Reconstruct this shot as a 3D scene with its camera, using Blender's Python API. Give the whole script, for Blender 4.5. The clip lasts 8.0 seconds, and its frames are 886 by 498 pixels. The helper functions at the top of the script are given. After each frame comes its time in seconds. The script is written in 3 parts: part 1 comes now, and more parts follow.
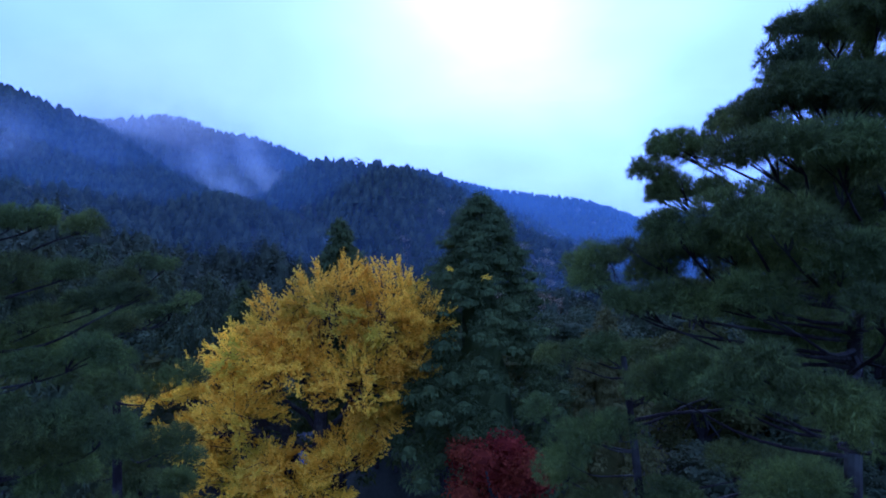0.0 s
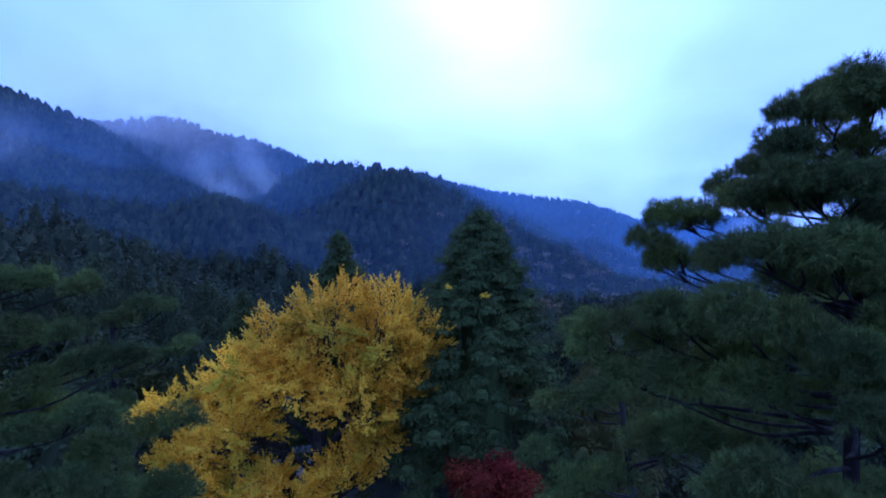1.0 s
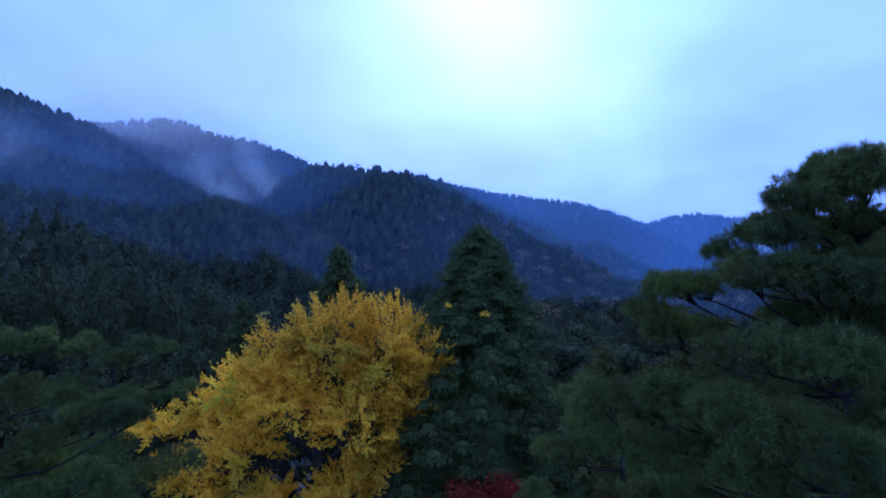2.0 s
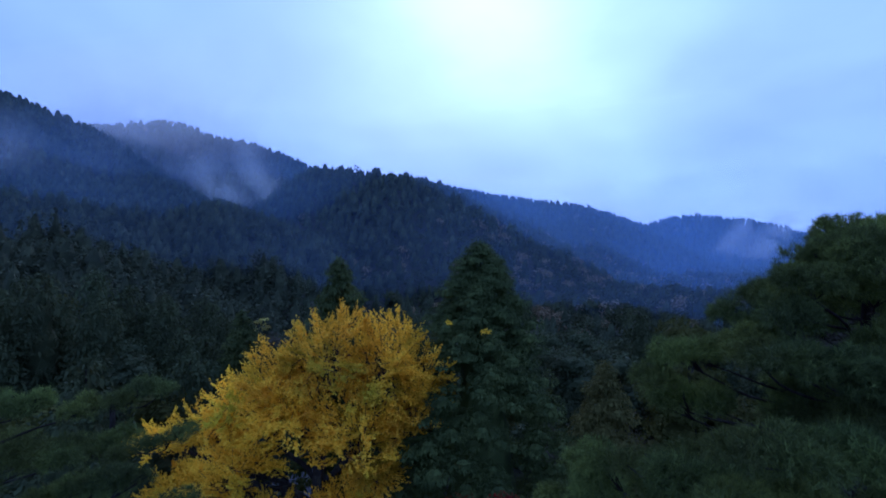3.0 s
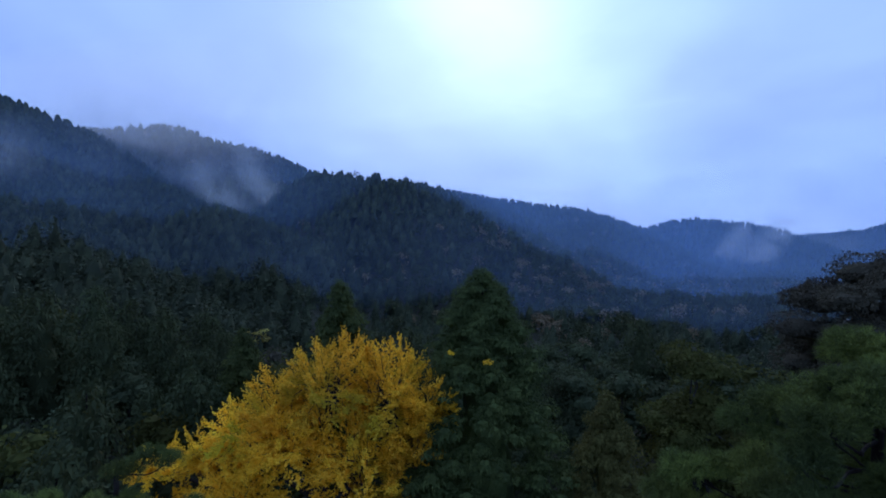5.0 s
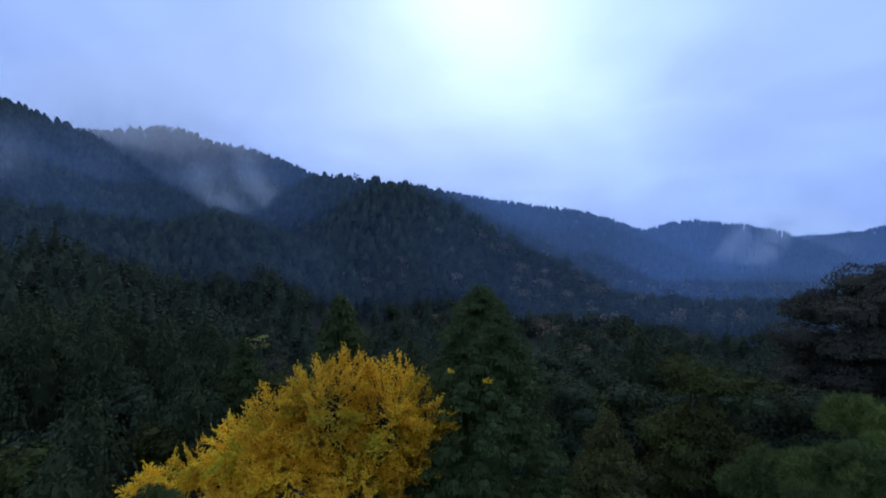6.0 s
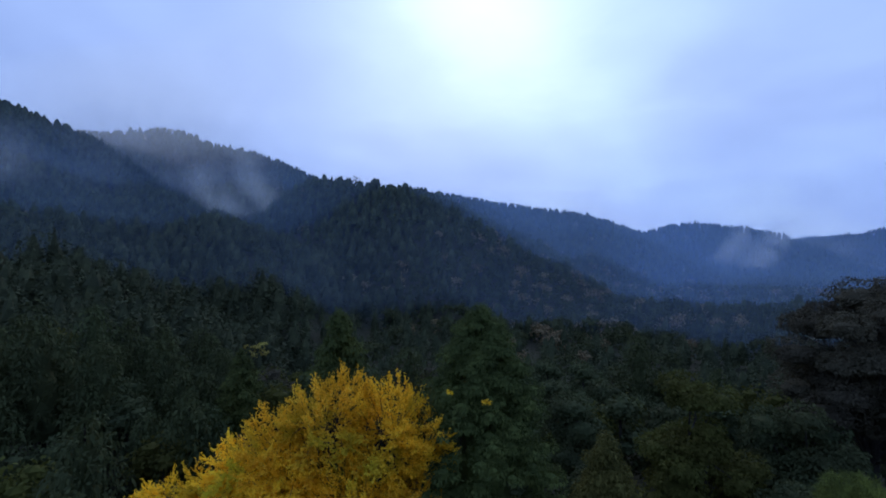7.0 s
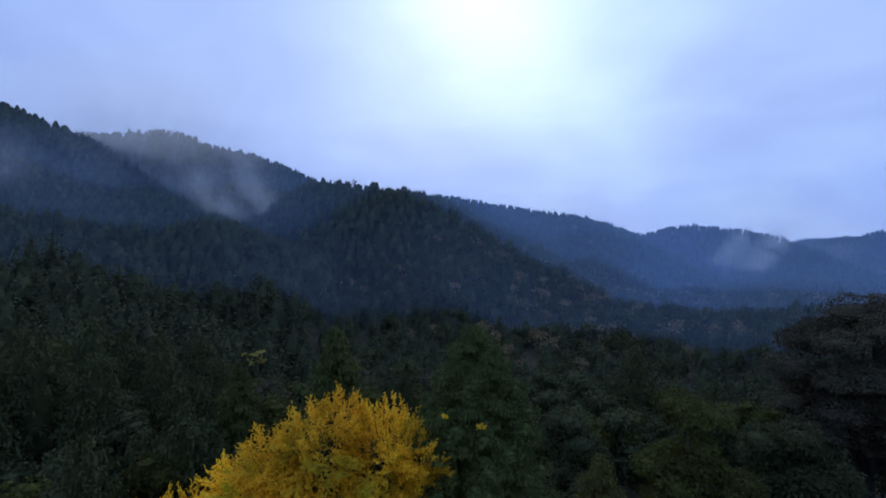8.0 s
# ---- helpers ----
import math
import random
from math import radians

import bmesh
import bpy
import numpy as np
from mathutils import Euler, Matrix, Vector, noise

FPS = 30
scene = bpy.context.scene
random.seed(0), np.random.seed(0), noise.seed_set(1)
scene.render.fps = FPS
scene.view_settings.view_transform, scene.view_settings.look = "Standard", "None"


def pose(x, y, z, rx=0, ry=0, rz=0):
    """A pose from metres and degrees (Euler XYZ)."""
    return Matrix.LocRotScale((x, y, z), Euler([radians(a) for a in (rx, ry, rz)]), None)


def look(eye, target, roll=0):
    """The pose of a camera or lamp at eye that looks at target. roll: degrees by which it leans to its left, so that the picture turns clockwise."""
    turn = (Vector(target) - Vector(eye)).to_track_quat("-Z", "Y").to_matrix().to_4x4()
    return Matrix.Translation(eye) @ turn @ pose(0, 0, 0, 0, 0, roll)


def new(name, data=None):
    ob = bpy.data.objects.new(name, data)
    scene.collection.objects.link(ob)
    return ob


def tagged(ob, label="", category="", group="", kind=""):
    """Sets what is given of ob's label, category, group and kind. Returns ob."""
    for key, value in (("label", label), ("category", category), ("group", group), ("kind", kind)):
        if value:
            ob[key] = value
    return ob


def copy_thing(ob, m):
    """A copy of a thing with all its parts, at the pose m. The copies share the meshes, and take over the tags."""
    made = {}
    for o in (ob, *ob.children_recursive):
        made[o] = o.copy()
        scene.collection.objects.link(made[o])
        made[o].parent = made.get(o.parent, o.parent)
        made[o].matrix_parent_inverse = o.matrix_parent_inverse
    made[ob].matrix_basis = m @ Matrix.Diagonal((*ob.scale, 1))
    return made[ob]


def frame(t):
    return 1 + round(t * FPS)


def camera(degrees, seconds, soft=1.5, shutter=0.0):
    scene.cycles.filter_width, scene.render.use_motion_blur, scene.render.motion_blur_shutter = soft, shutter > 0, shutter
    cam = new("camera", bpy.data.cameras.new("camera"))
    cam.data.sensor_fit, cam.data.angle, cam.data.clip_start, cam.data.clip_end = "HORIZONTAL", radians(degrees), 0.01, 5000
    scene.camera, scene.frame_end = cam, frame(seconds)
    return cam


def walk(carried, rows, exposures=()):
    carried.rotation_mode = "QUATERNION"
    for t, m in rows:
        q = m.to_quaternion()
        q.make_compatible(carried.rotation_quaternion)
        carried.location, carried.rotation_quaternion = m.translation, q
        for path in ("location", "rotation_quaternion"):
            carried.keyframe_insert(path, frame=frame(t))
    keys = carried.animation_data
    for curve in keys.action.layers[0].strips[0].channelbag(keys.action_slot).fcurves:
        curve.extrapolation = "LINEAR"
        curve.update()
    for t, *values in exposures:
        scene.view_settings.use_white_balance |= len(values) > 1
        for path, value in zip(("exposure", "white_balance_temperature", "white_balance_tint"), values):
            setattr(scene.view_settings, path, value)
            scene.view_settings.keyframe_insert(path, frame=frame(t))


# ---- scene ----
cam = camera(84.0, 8.0, soft=1.75, shutter=0.5)
# seconds, x, y, z, yaw, pitch, roll
ROWS = [
    (0, 0.000, 0.000, 17.000, -0.000, 0.240, 0.143),
    (0.5, -0.001, 0.006, 17.411, -0.035, 0.301, 0.134),
    (1, 0.024, -0.004, 17.840, -0.085, 0.333, 0.082),
    (1.5, 0.036, -0.048, 18.273, -0.047, 0.386, -0.011),
    (3, -0.013, 0.029, 19.522, -0.145, 0.465, 0.083),
    (3.5, -0.070, 0.033, 19.901, -0.176, 0.539, -0.048),
    (4, -0.079, 0.033, 20.285, -0.188, 0.535, 0.008),
    (4.5, -0.116, 0.049, 20.577, -0.208, 0.600, 0.057),
    (6, -0.159, 0.013, 21.749, -0.268, 0.747, 0.003),
    (6.5, -0.142, 0.011, 22.247, -0.279, 0.804, -0.051),
    (7, -0.135, -0.001, 22.745, -0.303, 0.826, -0.075),
    (7.5, -0.092, -0.067, 23.222, -0.347, 0.844, -0.107),
    (8, 0.040, -0.050, 23.870, -0.415, 0.912, -0.219),
]
walk(cam, [(t, pose(x, y, z, 90 + pitch, roll, yaw)) for t, x, y, z, yaw, pitch, roll in ROWS],
     [(0, 0.74, 4470, 35), (1.5, 0.50, 4580, 33), (3.5, 0.20, 5100, 22), (6.5, 0.12, 6180, 13), (8, 0.10, 6400, 14)])

# ---------------------------------------------------------------- sky and sun
SUN_UP, SUN_TURN = radians(31), radians(2)
world = bpy.data.worlds.new("overcast_sky")
scene.world = world
world.use_nodes = True


class Nodes:
    """Short hand for building node trees."""

    def __init__(self, tree):
        self.tree = tree
        tree.nodes.clear()

    def add(self, kind, **sockets):
        node = self.tree.nodes.new(kind)
        for key, value in sockets.items():
            slot = node.inputs[int(key[1:])] if key[0] == "i" and key[1:].isdigit() else node.inputs[key.replace("_", " ")]
            if isinstance(value, bpy.types.NodeSocket):
                self.tree.links.new(value, slot)
            else:
                slot.default_value = value
        return node

    def math(self, op, a, b=0.0, c=0.0, clamp=False):
        node = self.add("ShaderNodeMath", i0=a, i1=b, i2=c)
        node.operation, node.use_clamp = op, clamp
        return node.outputs[0]

    def vector(self, op, **sockets):
        node = self.add("ShaderNodeVectorMath", **sockets)
        node.operation = op
        return node

    def ramp(self, fac, stops):
        node = self.add("ShaderNodeValToRGB", i0=fac)
        els = node.color_ramp.elements
        while len(els) < len(stops):
            els.new(0.5)
        for el, (at, col) in zip(els, stops):
            el.position, el.color = at, (*col, 1)
        return node.outputs[0]

    def mix(self, fac, a, b, blend="MIX"):
        node = self.add("ShaderNodeMix")
        node.data_type, node.blend_type, node.clamp_factor = "RGBA", blend, True
        for slot, value in ((0, fac), (6, a), (7, b)):
            if isinstance(value, bpy.types.NodeSocket):
                self.tree.links.new(value, node.inputs[slot])
            else:
                node.inputs[slot].default_value = value if slot == 0 else (*value, 1)
        return node.outputs[2]

    def noise(self, vector, scale, detail=4.0, rough=0.55, distort=0.0):
        return self.add("ShaderNodeTexNoise", Vector=vector, Scale=scale, Detail=detail, Roughness=rough, Distortion=distort).outputs[0]


def sky_nodes():
    n = Nodes(world.node_tree)
    way = n.vector("NORMALIZE", i0=n.add("ShaderNodeTexCoord").outputs["Generated"]).outputs[0]
    air = n.add("ShaderNodeTexSky")
    air.sky_type, air.sun_disc, air.sun_elevation, air.sun_rotation = "NISHITA", False, SUN_UP, SUN_TURN
    clear = air.outputs[0]
    sun_way = (math.cos(SUN_UP) * math.sin(SUN_TURN), math.cos(SUN_UP) * math.cos(SUN_TURN), math.sin(SUN_UP))
    def toward(x, y, z, tight):
        """How near the way is to a direction: 1 there, falling off."""
        to = Vector((x, y, z)).normalized()
        return n.math("POWER", n.math("MAXIMUM", n.vector("DOT_PRODUCT", i0=way, i1=to).outputs["Value"], 0.0), tight)

    wide = toward(*sun_way, 5.0)
    # the cloud deck, laid flat overhead and seen along the way
    parts = n.add("ShaderNodeSeparateXYZ", i0=way)
    up = n.math("ADD", n.math("ABSOLUTE", parts.outputs[2]), 0.22)
    deck = n.add("ShaderNodeCombineXYZ", i0=n.math("DIVIDE", parts.outputs[0], up), i1=n.math("DIVIDE", parts.outputs[1], up), i2=0.37).outputs[0]
    broad = n.noise(deck, SKY_BROAD, 3.0, 0.5, 0.4)
    fine = n.noise(deck, 2.6, 6.0, 0.55, 0.3)
    cloud = n.math("ADD", n.math("MULTIPLY", n.math("SUBTRACT", broad, 0.5), 1.5), n.math("MULTIPLY", n.math("SUBTRACT", fine, 0.5), 0.45))
    light = n.math("ADD", n.math("MULTIPLY", wide, 0.22), n.math("MULTIPLY", cloud, 0.50))
    # the thin place in the cloud before the sun, and the paler streak that runs down from it to the far ridge
    for x, z, tight, strength in SKY_BREAKS:
        light = n.math("ADD", light, n.math("MULTIPLY", toward(x, 1.0, z, tight), strength))
    light = n.math("ADD", light, 0.27, clamp=True)
    colour = n.ramp(light, SKY_STOPS)
    deep = n.vector("SCALE", i0=clear, i3=0.10).outputs[0]
    both = n.mix(0.90, deep, colour)
    under = n.math("SMOOTH_MAX", 0.0, n.math("MULTIPLY", parts.outputs[2], -6.0), 0.1)
    both = n.mix(n.math("MINIMUM", under, 1.0), both, (0.05, 0.06, 0.09))
    n.add("ShaderNodeOutputWorld", i0=n.add("ShaderNodeBackground", Color=both, Strength=SKY_STRENGTH).outputs[0])


SKY_BREAKS = ((0.06, 0.62, 55.0, 0.30), (0.20, 0.37, 70.0, 0.12), (0.32, 0.22, 90.0, 0.14), (0.76, 0.10, 120.0, 0.10), (-0.60, 0.18, 12.0, -0.18), (0.55, 0.30, 60.0, -0.07))
SKY_BROAD = 0.85
SKY_STRENGTH = 1.0
SKY_STOPS = [(0.0, (0.24, 0.36, 0.72)), (0.35, (0.39, 0.56, 1.0)), (0.62, (0.55, 0.78, 1.12)), (0.85, (0.80, 1.05, 1.18)), (1.0, (1.10, 1.28, 1.30))]
sky_nodes()

lamp = bpy.data.lights.new("sun", "SUN")
lamp.energy, lamp.angle, lamp.color = 0.7, radians(25), (1.0, 0.97, 0.93)
sun = new("sun", lamp)
sun.matrix_world = look((0, 0, 60), (-math.cos(SUN_UP) * math.sin(SUN_TURN), -math.cos(SUN_UP) * math.cos(SUN_TURN), 60 - math.sin(SUN_UP)))


# ---------------------------------------------------------------- materials
def surface(name):
    mat = bpy.data.materials.new(name)
    mat.use_nodes = True
    return mat, Nodes(mat.node_tree)


def foliage(name, dark, mid, light, through_leaf=0.3, patch=0.35, patch_colour=None, rough=0.8, leaf_spread=0.7, sheen=0.06):
    """Leaves: each one differs a little, and whole boughs lean to another tone."""
    mat, n = surface(name)
    rnd = n.add("ShaderNodeNewGeometry").outputs["Random Per Island"]
    place = n.add("ShaderNodeTexCoord").outputs["Object"]
    boughs = n.noise(place, patch, 3.0)
    own = n.math("ADD", n.math("MULTIPLY", n.math("SUBTRACT", rnd, 0.5), 0.7 * leaf_spread), n.math("MULTIPLY", boughs, 1.0))
    colour = n.ramp(own, [(0.15, dark), (0.5, mid), (0.85, light)])
    if patch_colour:
        there = n.ramp(n.noise(place, patch * 0.8, 2.0), [(0.52, (0, 0, 0)), (0.66, (1, 1, 1))])
        colour = n.mix(n.math("MULTIPLY", there, 0.8), colour, patch_colour)
    tree = n.add("ShaderNodeObjectInfo").outputs["Random"]
    colour = n.add("ShaderNodeHueSaturation", Hue=n.math("ADD", 0.49, n.math("MULTIPLY", tree, 0.02)), Value=n.math("ADD", 0.85, n.math("MULTIPLY", tree, 0.3)), Color=colour).outputs[0]
    leaf = n.add("ShaderNodeBsdfPrincipled", Base_Color=colour, Roughness=rough)
    leaf.inputs["Specular IOR Level"].default_value = sheen
    glow = n.add("ShaderNodeBsdfTranslucent", Color=colour)
    n.add("ShaderNodeOutputMaterial", i0=n.add("ShaderNodeMixShader", i0=through_leaf, i1=leaf.outputs[0], i2=glow.outputs[0]).outputs[0])
    return mat


def bark(name, dark, light):
    mat, n = surface(name)
    place = n.add("ShaderNodeTexCoord").outputs["Object"]
    long = n.add("ShaderNodeMapping", Vector=place, Scale=(1, 1, 0.25)).outputs[0]
    cells = n.add("ShaderNodeTexVoronoi", Vector=long, Scale=9.0)
    cells.feature = "DISTANCE_TO_EDGE"
    plates = cells.outputs[0]
    grain = n.noise(long, 22.0, 6.0)
    lichen = n.ramp(n.noise(place, 1.6, 4.0), [(0.5, (0, 0, 0)), (0.7, (1, 1, 1))])
    colour = n.mix(n.math("MULTIPLY", n.math("ADD", n.math("MULTIPLY", plates, 2.0), grain), 0.7), dark, light)
    colour = n.mix(n.math("MULTIPLY", lichen, 0.35), colour, (0.16, 0.17, 0.13))
    relief = n.add("ShaderNodeBump", Strength=0.7, Distance=0.03, Height=n.math("ADD", plates, n.math("MULTIPLY", grain, 0.4)))
    body = n.add("ShaderNodeBsdfPrincipled", Base_Color=colour, Roughness=0.9, Normal=relief.outputs[0])
    body.inputs["Specular IOR Level"].default_value = 0.1
    n.add("ShaderNodeOutputMaterial", i0=body.outputs[0])
    return mat


def forest_floor():
    mat, n = surface("forest_floor")
    place = n.add("ShaderNodeTexCoord").outputs["Object"]
    large, small = n.noise(place, 0.08, 5.0), n.noise(place, 2.5, 6.0, 0.65)
    colour = n.ramp(n.math("ADD", n.math("MULTIPLY", large, 0.6), n.math("MULTIPLY", small, 0.4)),
                    [(0.3, (0.018, 0.022, 0.012)), (0.5, (0.035, 0.038, 0.018)), (0.7, (0.06, 0.05, 0.028))])
    relief = n.add("ShaderNodeBump", Strength=0.8, Distance=0.3, Height=small)
    body = n.add("ShaderNodeBsdfPrincipled", Base_Color=colour, Roughness=0.95, Normal=relief.outputs[0])
    n.add("ShaderNodeOutputMaterial", i0=body.outputs[0])
    return mat


def gravel():
    mat, n = surface("pale_gravel")
    place = n.add("ShaderNodeTexCoord").outputs["Object"]
    small, large = n.noise(place, 14.0, 5.0, 0.7), n.noise(place, 0.7, 3.0)
    colour = n.ramp(n.math("ADD", n.math("MULTIPLY", small, 0.6), n.math("MULTIPLY", large, 0.4)), [(0.3, (0.06, 0.06, 0.06)), (0.7, (0.15, 0.145, 0.14))])
    relief = n.add("ShaderNodeBump", Strength=0.6, Distance=0.02, Height=small)
    n.add("ShaderNodeOutputMaterial", i0=n.add("ShaderNodeBsdfPrincipled", Base_Color=colour, Roughness=0.9, Normal=relief.outputs[0]).outputs[0])
    return mat


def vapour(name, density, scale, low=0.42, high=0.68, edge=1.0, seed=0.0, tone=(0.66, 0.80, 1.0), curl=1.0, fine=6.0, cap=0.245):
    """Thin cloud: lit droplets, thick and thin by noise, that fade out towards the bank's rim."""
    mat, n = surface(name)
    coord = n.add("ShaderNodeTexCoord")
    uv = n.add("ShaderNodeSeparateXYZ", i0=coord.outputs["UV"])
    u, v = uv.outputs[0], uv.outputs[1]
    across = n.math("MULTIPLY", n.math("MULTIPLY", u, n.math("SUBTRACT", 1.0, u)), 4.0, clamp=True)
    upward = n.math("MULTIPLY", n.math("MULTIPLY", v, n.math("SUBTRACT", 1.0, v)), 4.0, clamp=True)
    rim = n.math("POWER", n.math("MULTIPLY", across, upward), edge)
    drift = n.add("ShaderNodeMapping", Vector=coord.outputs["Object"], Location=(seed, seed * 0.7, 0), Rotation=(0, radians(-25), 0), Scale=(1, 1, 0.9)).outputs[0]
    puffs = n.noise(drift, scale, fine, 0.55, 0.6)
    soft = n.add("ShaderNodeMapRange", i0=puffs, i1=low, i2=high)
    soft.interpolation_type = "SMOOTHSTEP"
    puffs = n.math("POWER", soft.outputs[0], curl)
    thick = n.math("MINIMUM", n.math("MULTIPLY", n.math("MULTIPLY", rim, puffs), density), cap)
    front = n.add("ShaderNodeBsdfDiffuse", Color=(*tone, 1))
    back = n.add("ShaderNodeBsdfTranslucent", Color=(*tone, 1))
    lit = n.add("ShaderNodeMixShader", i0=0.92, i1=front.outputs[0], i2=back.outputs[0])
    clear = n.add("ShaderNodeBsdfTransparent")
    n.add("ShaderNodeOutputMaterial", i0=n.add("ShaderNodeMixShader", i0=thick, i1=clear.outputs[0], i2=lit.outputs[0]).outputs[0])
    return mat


GINKGO = foliage("ginkgo_leaves", (0.56, 0.36, 0.02), (0.91, 0.56, 0.028), (0.98, 0.70, 0.07), 0.42, 0.30, (0.46, 0.41, 0.03))
PALE_YELLOW = foliage("pale_yellow_leaves", (0.24, 0.22, 0.05), (0.34, 0.30, 0.08), (0.44, 0.39, 0.12), 0.4)
MAPLE = foliage("maple_leaves", (0.070, 0.012, 0.008), (0.165, 0.026, 0.013), (0.280, 0.052, 0.022), 0.35, 0.6)
PINE = foliage("pine_needles", (0.030, 0.040, 0.016), (0.085, 0.110, 0.029), (0.215, 0.258, 0.050), 0.16, 0.8, leaf_spread=0.5, sheen=0.08)
CEDAR = foliage("cedar_sprays", (0.030, 0.041, 0.016), (0.066, 0.086, 0.026), (0.118, 0.140, 0.038), 0.2, 0.5, leaf_spread=0.4)
YOUNG_CEDAR = foliage("young_cedar_sprays", (0.058, 0.062, 0.018), (0.108, 0.110, 0.030), (0.175, 0.168, 0.044), 0.25, 0.5)
SLOPE_GREEN = foliage("forest_sprays", (0.023, 0.029, 0.019), (0.053, 0.066, 0.035), (0.108, 0.123, 0.060), 0.15, 0.30, leaf_spread=0.16)
NEAR_GREEN = foliage("hillside_sprays", (0.025, 0.034, 0.016), (0.049, 0.062, 0.026), (0.085, 0.099, 0.038), 0.2, 0.3, leaf_spread=0.3)
BROAD = foliage("evergreen_leaves", (0.028, 0.037, 0.019), (0.053, 0.066, 0.030), (0.093, 0.107, 0.045), 0.25, 0.4, leaf_spread=0.35)
OLIVE = foliage("olive_leaves", (0.036, 0.042, 0.012), (0.066, 0.072, 0.018), (0.108, 0.110, 0.028), 0.3, 0.4, leaf_spread=0.35)
RUSSET = foliage("russet_leaves", (0.036, 0.033, 0.022), (0.064, 0.058, 0.038), (0.104, 0.092, 0.060), 0.25, 0.4, leaf_spread=0.35)
AUTUMN = foliage("faded_leaves", (0.090, 0.074, 0.044), (0.170, 0.132, 0.074), (0.260, 0.210, 0.120), 0.25, 0.05)
PINE_BARK = bark("pine_bark", (0.009, 0.007, 0.007), (0.030, 0.022, 0.019))
GREY_BARK = bark("grey_bark", (0.014, 0.012, 0.011), (0.055, 0.050, 0.045))
FLOOR = forest_floor()
GRAVEL = gravel()


# ---------------------------------------------------------------- mesh tools
def mesh_from(name, verts, size, mats):
    """A mesh of loose faces with size corners each. verts: (faces * size, 3)."""
    verts = np.ascontiguousarray(verts.reshape(-1, 3), dtype=np.float32)
    count = len(verts) // size
    me = bpy.data.meshes.new(name)
    me.vertices.add(len(verts))
    me.vertices.foreach_set("co", verts.ravel())
    me.loops.add(len(verts))
    me.loops.foreach_set("vertex_index", np.arange(len(verts), dtype=np.int32))
    me.polygons.add(count)
    me.polygons.foreach_set("loop_start", np.arange(0, len(verts), size, dtype=np.int32))
    me.materials.append(mats)
    me.update(calc_edges=True)
    return me


def part(name, me, parent, label=""):
    ob = new(name, me)
    ob.parent = parent
    return tagged(ob, label)


def unit(v):
    return v / np.maximum(np.linalg.norm(v, axis=-1, keepdims=True), 1e-9)


def kites(base, way, length, width, rng, bend=0.0, belly=0.45, normal=None, jitter=0.4):
    """Leaf shapes: four-cornered, from base along way; they face normal, more or less, or anywhere."""
    way = unit(way)
    facing = rng.normal(size=way.shape) if normal is None else unit(normal) + jitter * rng.normal(size=way.shape)
    side = unit(np.cross(way, facing))
    length, width = np.asarray(length)[..., None], np.asarray(width)[..., None]
    mid = base + way * length * belly
    tip = base + way * length
    tip[..., 2] -= (bend * length[..., 0])
    return np.stack([base, mid + side * width / 2, tip, mid - side * width / 2], axis=-2)


def clump(mid, radii, count, size, rng, low=-0.55, slim=0.5, out=0.35, rough=0.3, inner=0.70):
    """Leaves laid over an uneven ball like shingles, tips outward and down."""
    e = on_ball(count, rng, low)
    bump = 1 + 0.16 * np.sin(e[:, 0] * 6 + mid[0] * 3) * np.sin(e[:, 1] * 6 + mid[1] * 3) + 0.08 * np.sin(e[:, 2] * 9 + mid[2])
    p = mid + e * radii * (bump * rng.uniform(inner, 1.0, count))[:, None]
    drop = rng.normal(size=e.shape) * 0.55 + [0, 0, -0.35]
    way = drop - e * np.sum(drop * e, 1, keepdims=True) + e * out
    length = size * rng.uniform(0.65, 1.35, count)
    return kites(p, way, length, length * slim, rng, 0.1, 0.5, e + [0, 0, 0.25], rough)


def core(height, radius, low, power, rng, sides=6, rings=3):
    """The dense inside of a crown: a lumpy cone of quads."""
    u = np.linspace(low, 0.97, rings + 1)
    turn = np.linspace(0, 2 * np.pi, sides, endpoint=False)
    loops = []
    for k, v in enumerate(u):
        r = radius * (1 - v) ** power * rng.uniform(0.7, 1.15, sides)
        loops.append(np.stack([np.cos(turn + 0.5 * k) * r, np.sin(turn + 0.5 * k) * r, (v + rng.uniform(-0.05, 0.03, sides)) * height], 1))
    loops = np.stack(loops)
    nxt = np.roll(loops, -1, axis=1)
    return np.stack([loops[:-1], nxt[:-1], nxt[1:], loops[1:]], axis=2).reshape(-1, 4, 3)


def lump(mid, radii, rng, sides=7, rings=4, rough=0.12):
    """The dense inside of a leaf cushion: an uneven closed shell of quads."""
    lat = np.linspace(-1.35, 1.45, rings + 1)
    turn = np.linspace(0, 2 * np.pi, sides, endpoint=False)
    loops = []
    for k, v in enumerate(lat):
        r = math.cos(v) * rng.uniform(1 - rough, 1 + rough, sides)
        loops.append(np.stack([np.cos(turn + 0.45 * k) * r, np.sin(turn + 0.45 * k) * r, np.full(sides, math.sin(v))], 1))
    loops = np.stack(loops) * np.asarray(radii, float) + np.asarray(mid, float)
    nxt = np.roll(loops, -1, axis=1)
    return np.stack([loops[:-1], nxt[:-1], nxt[1:], loops[1:]], axis=2).reshape(-1, 4, 3)


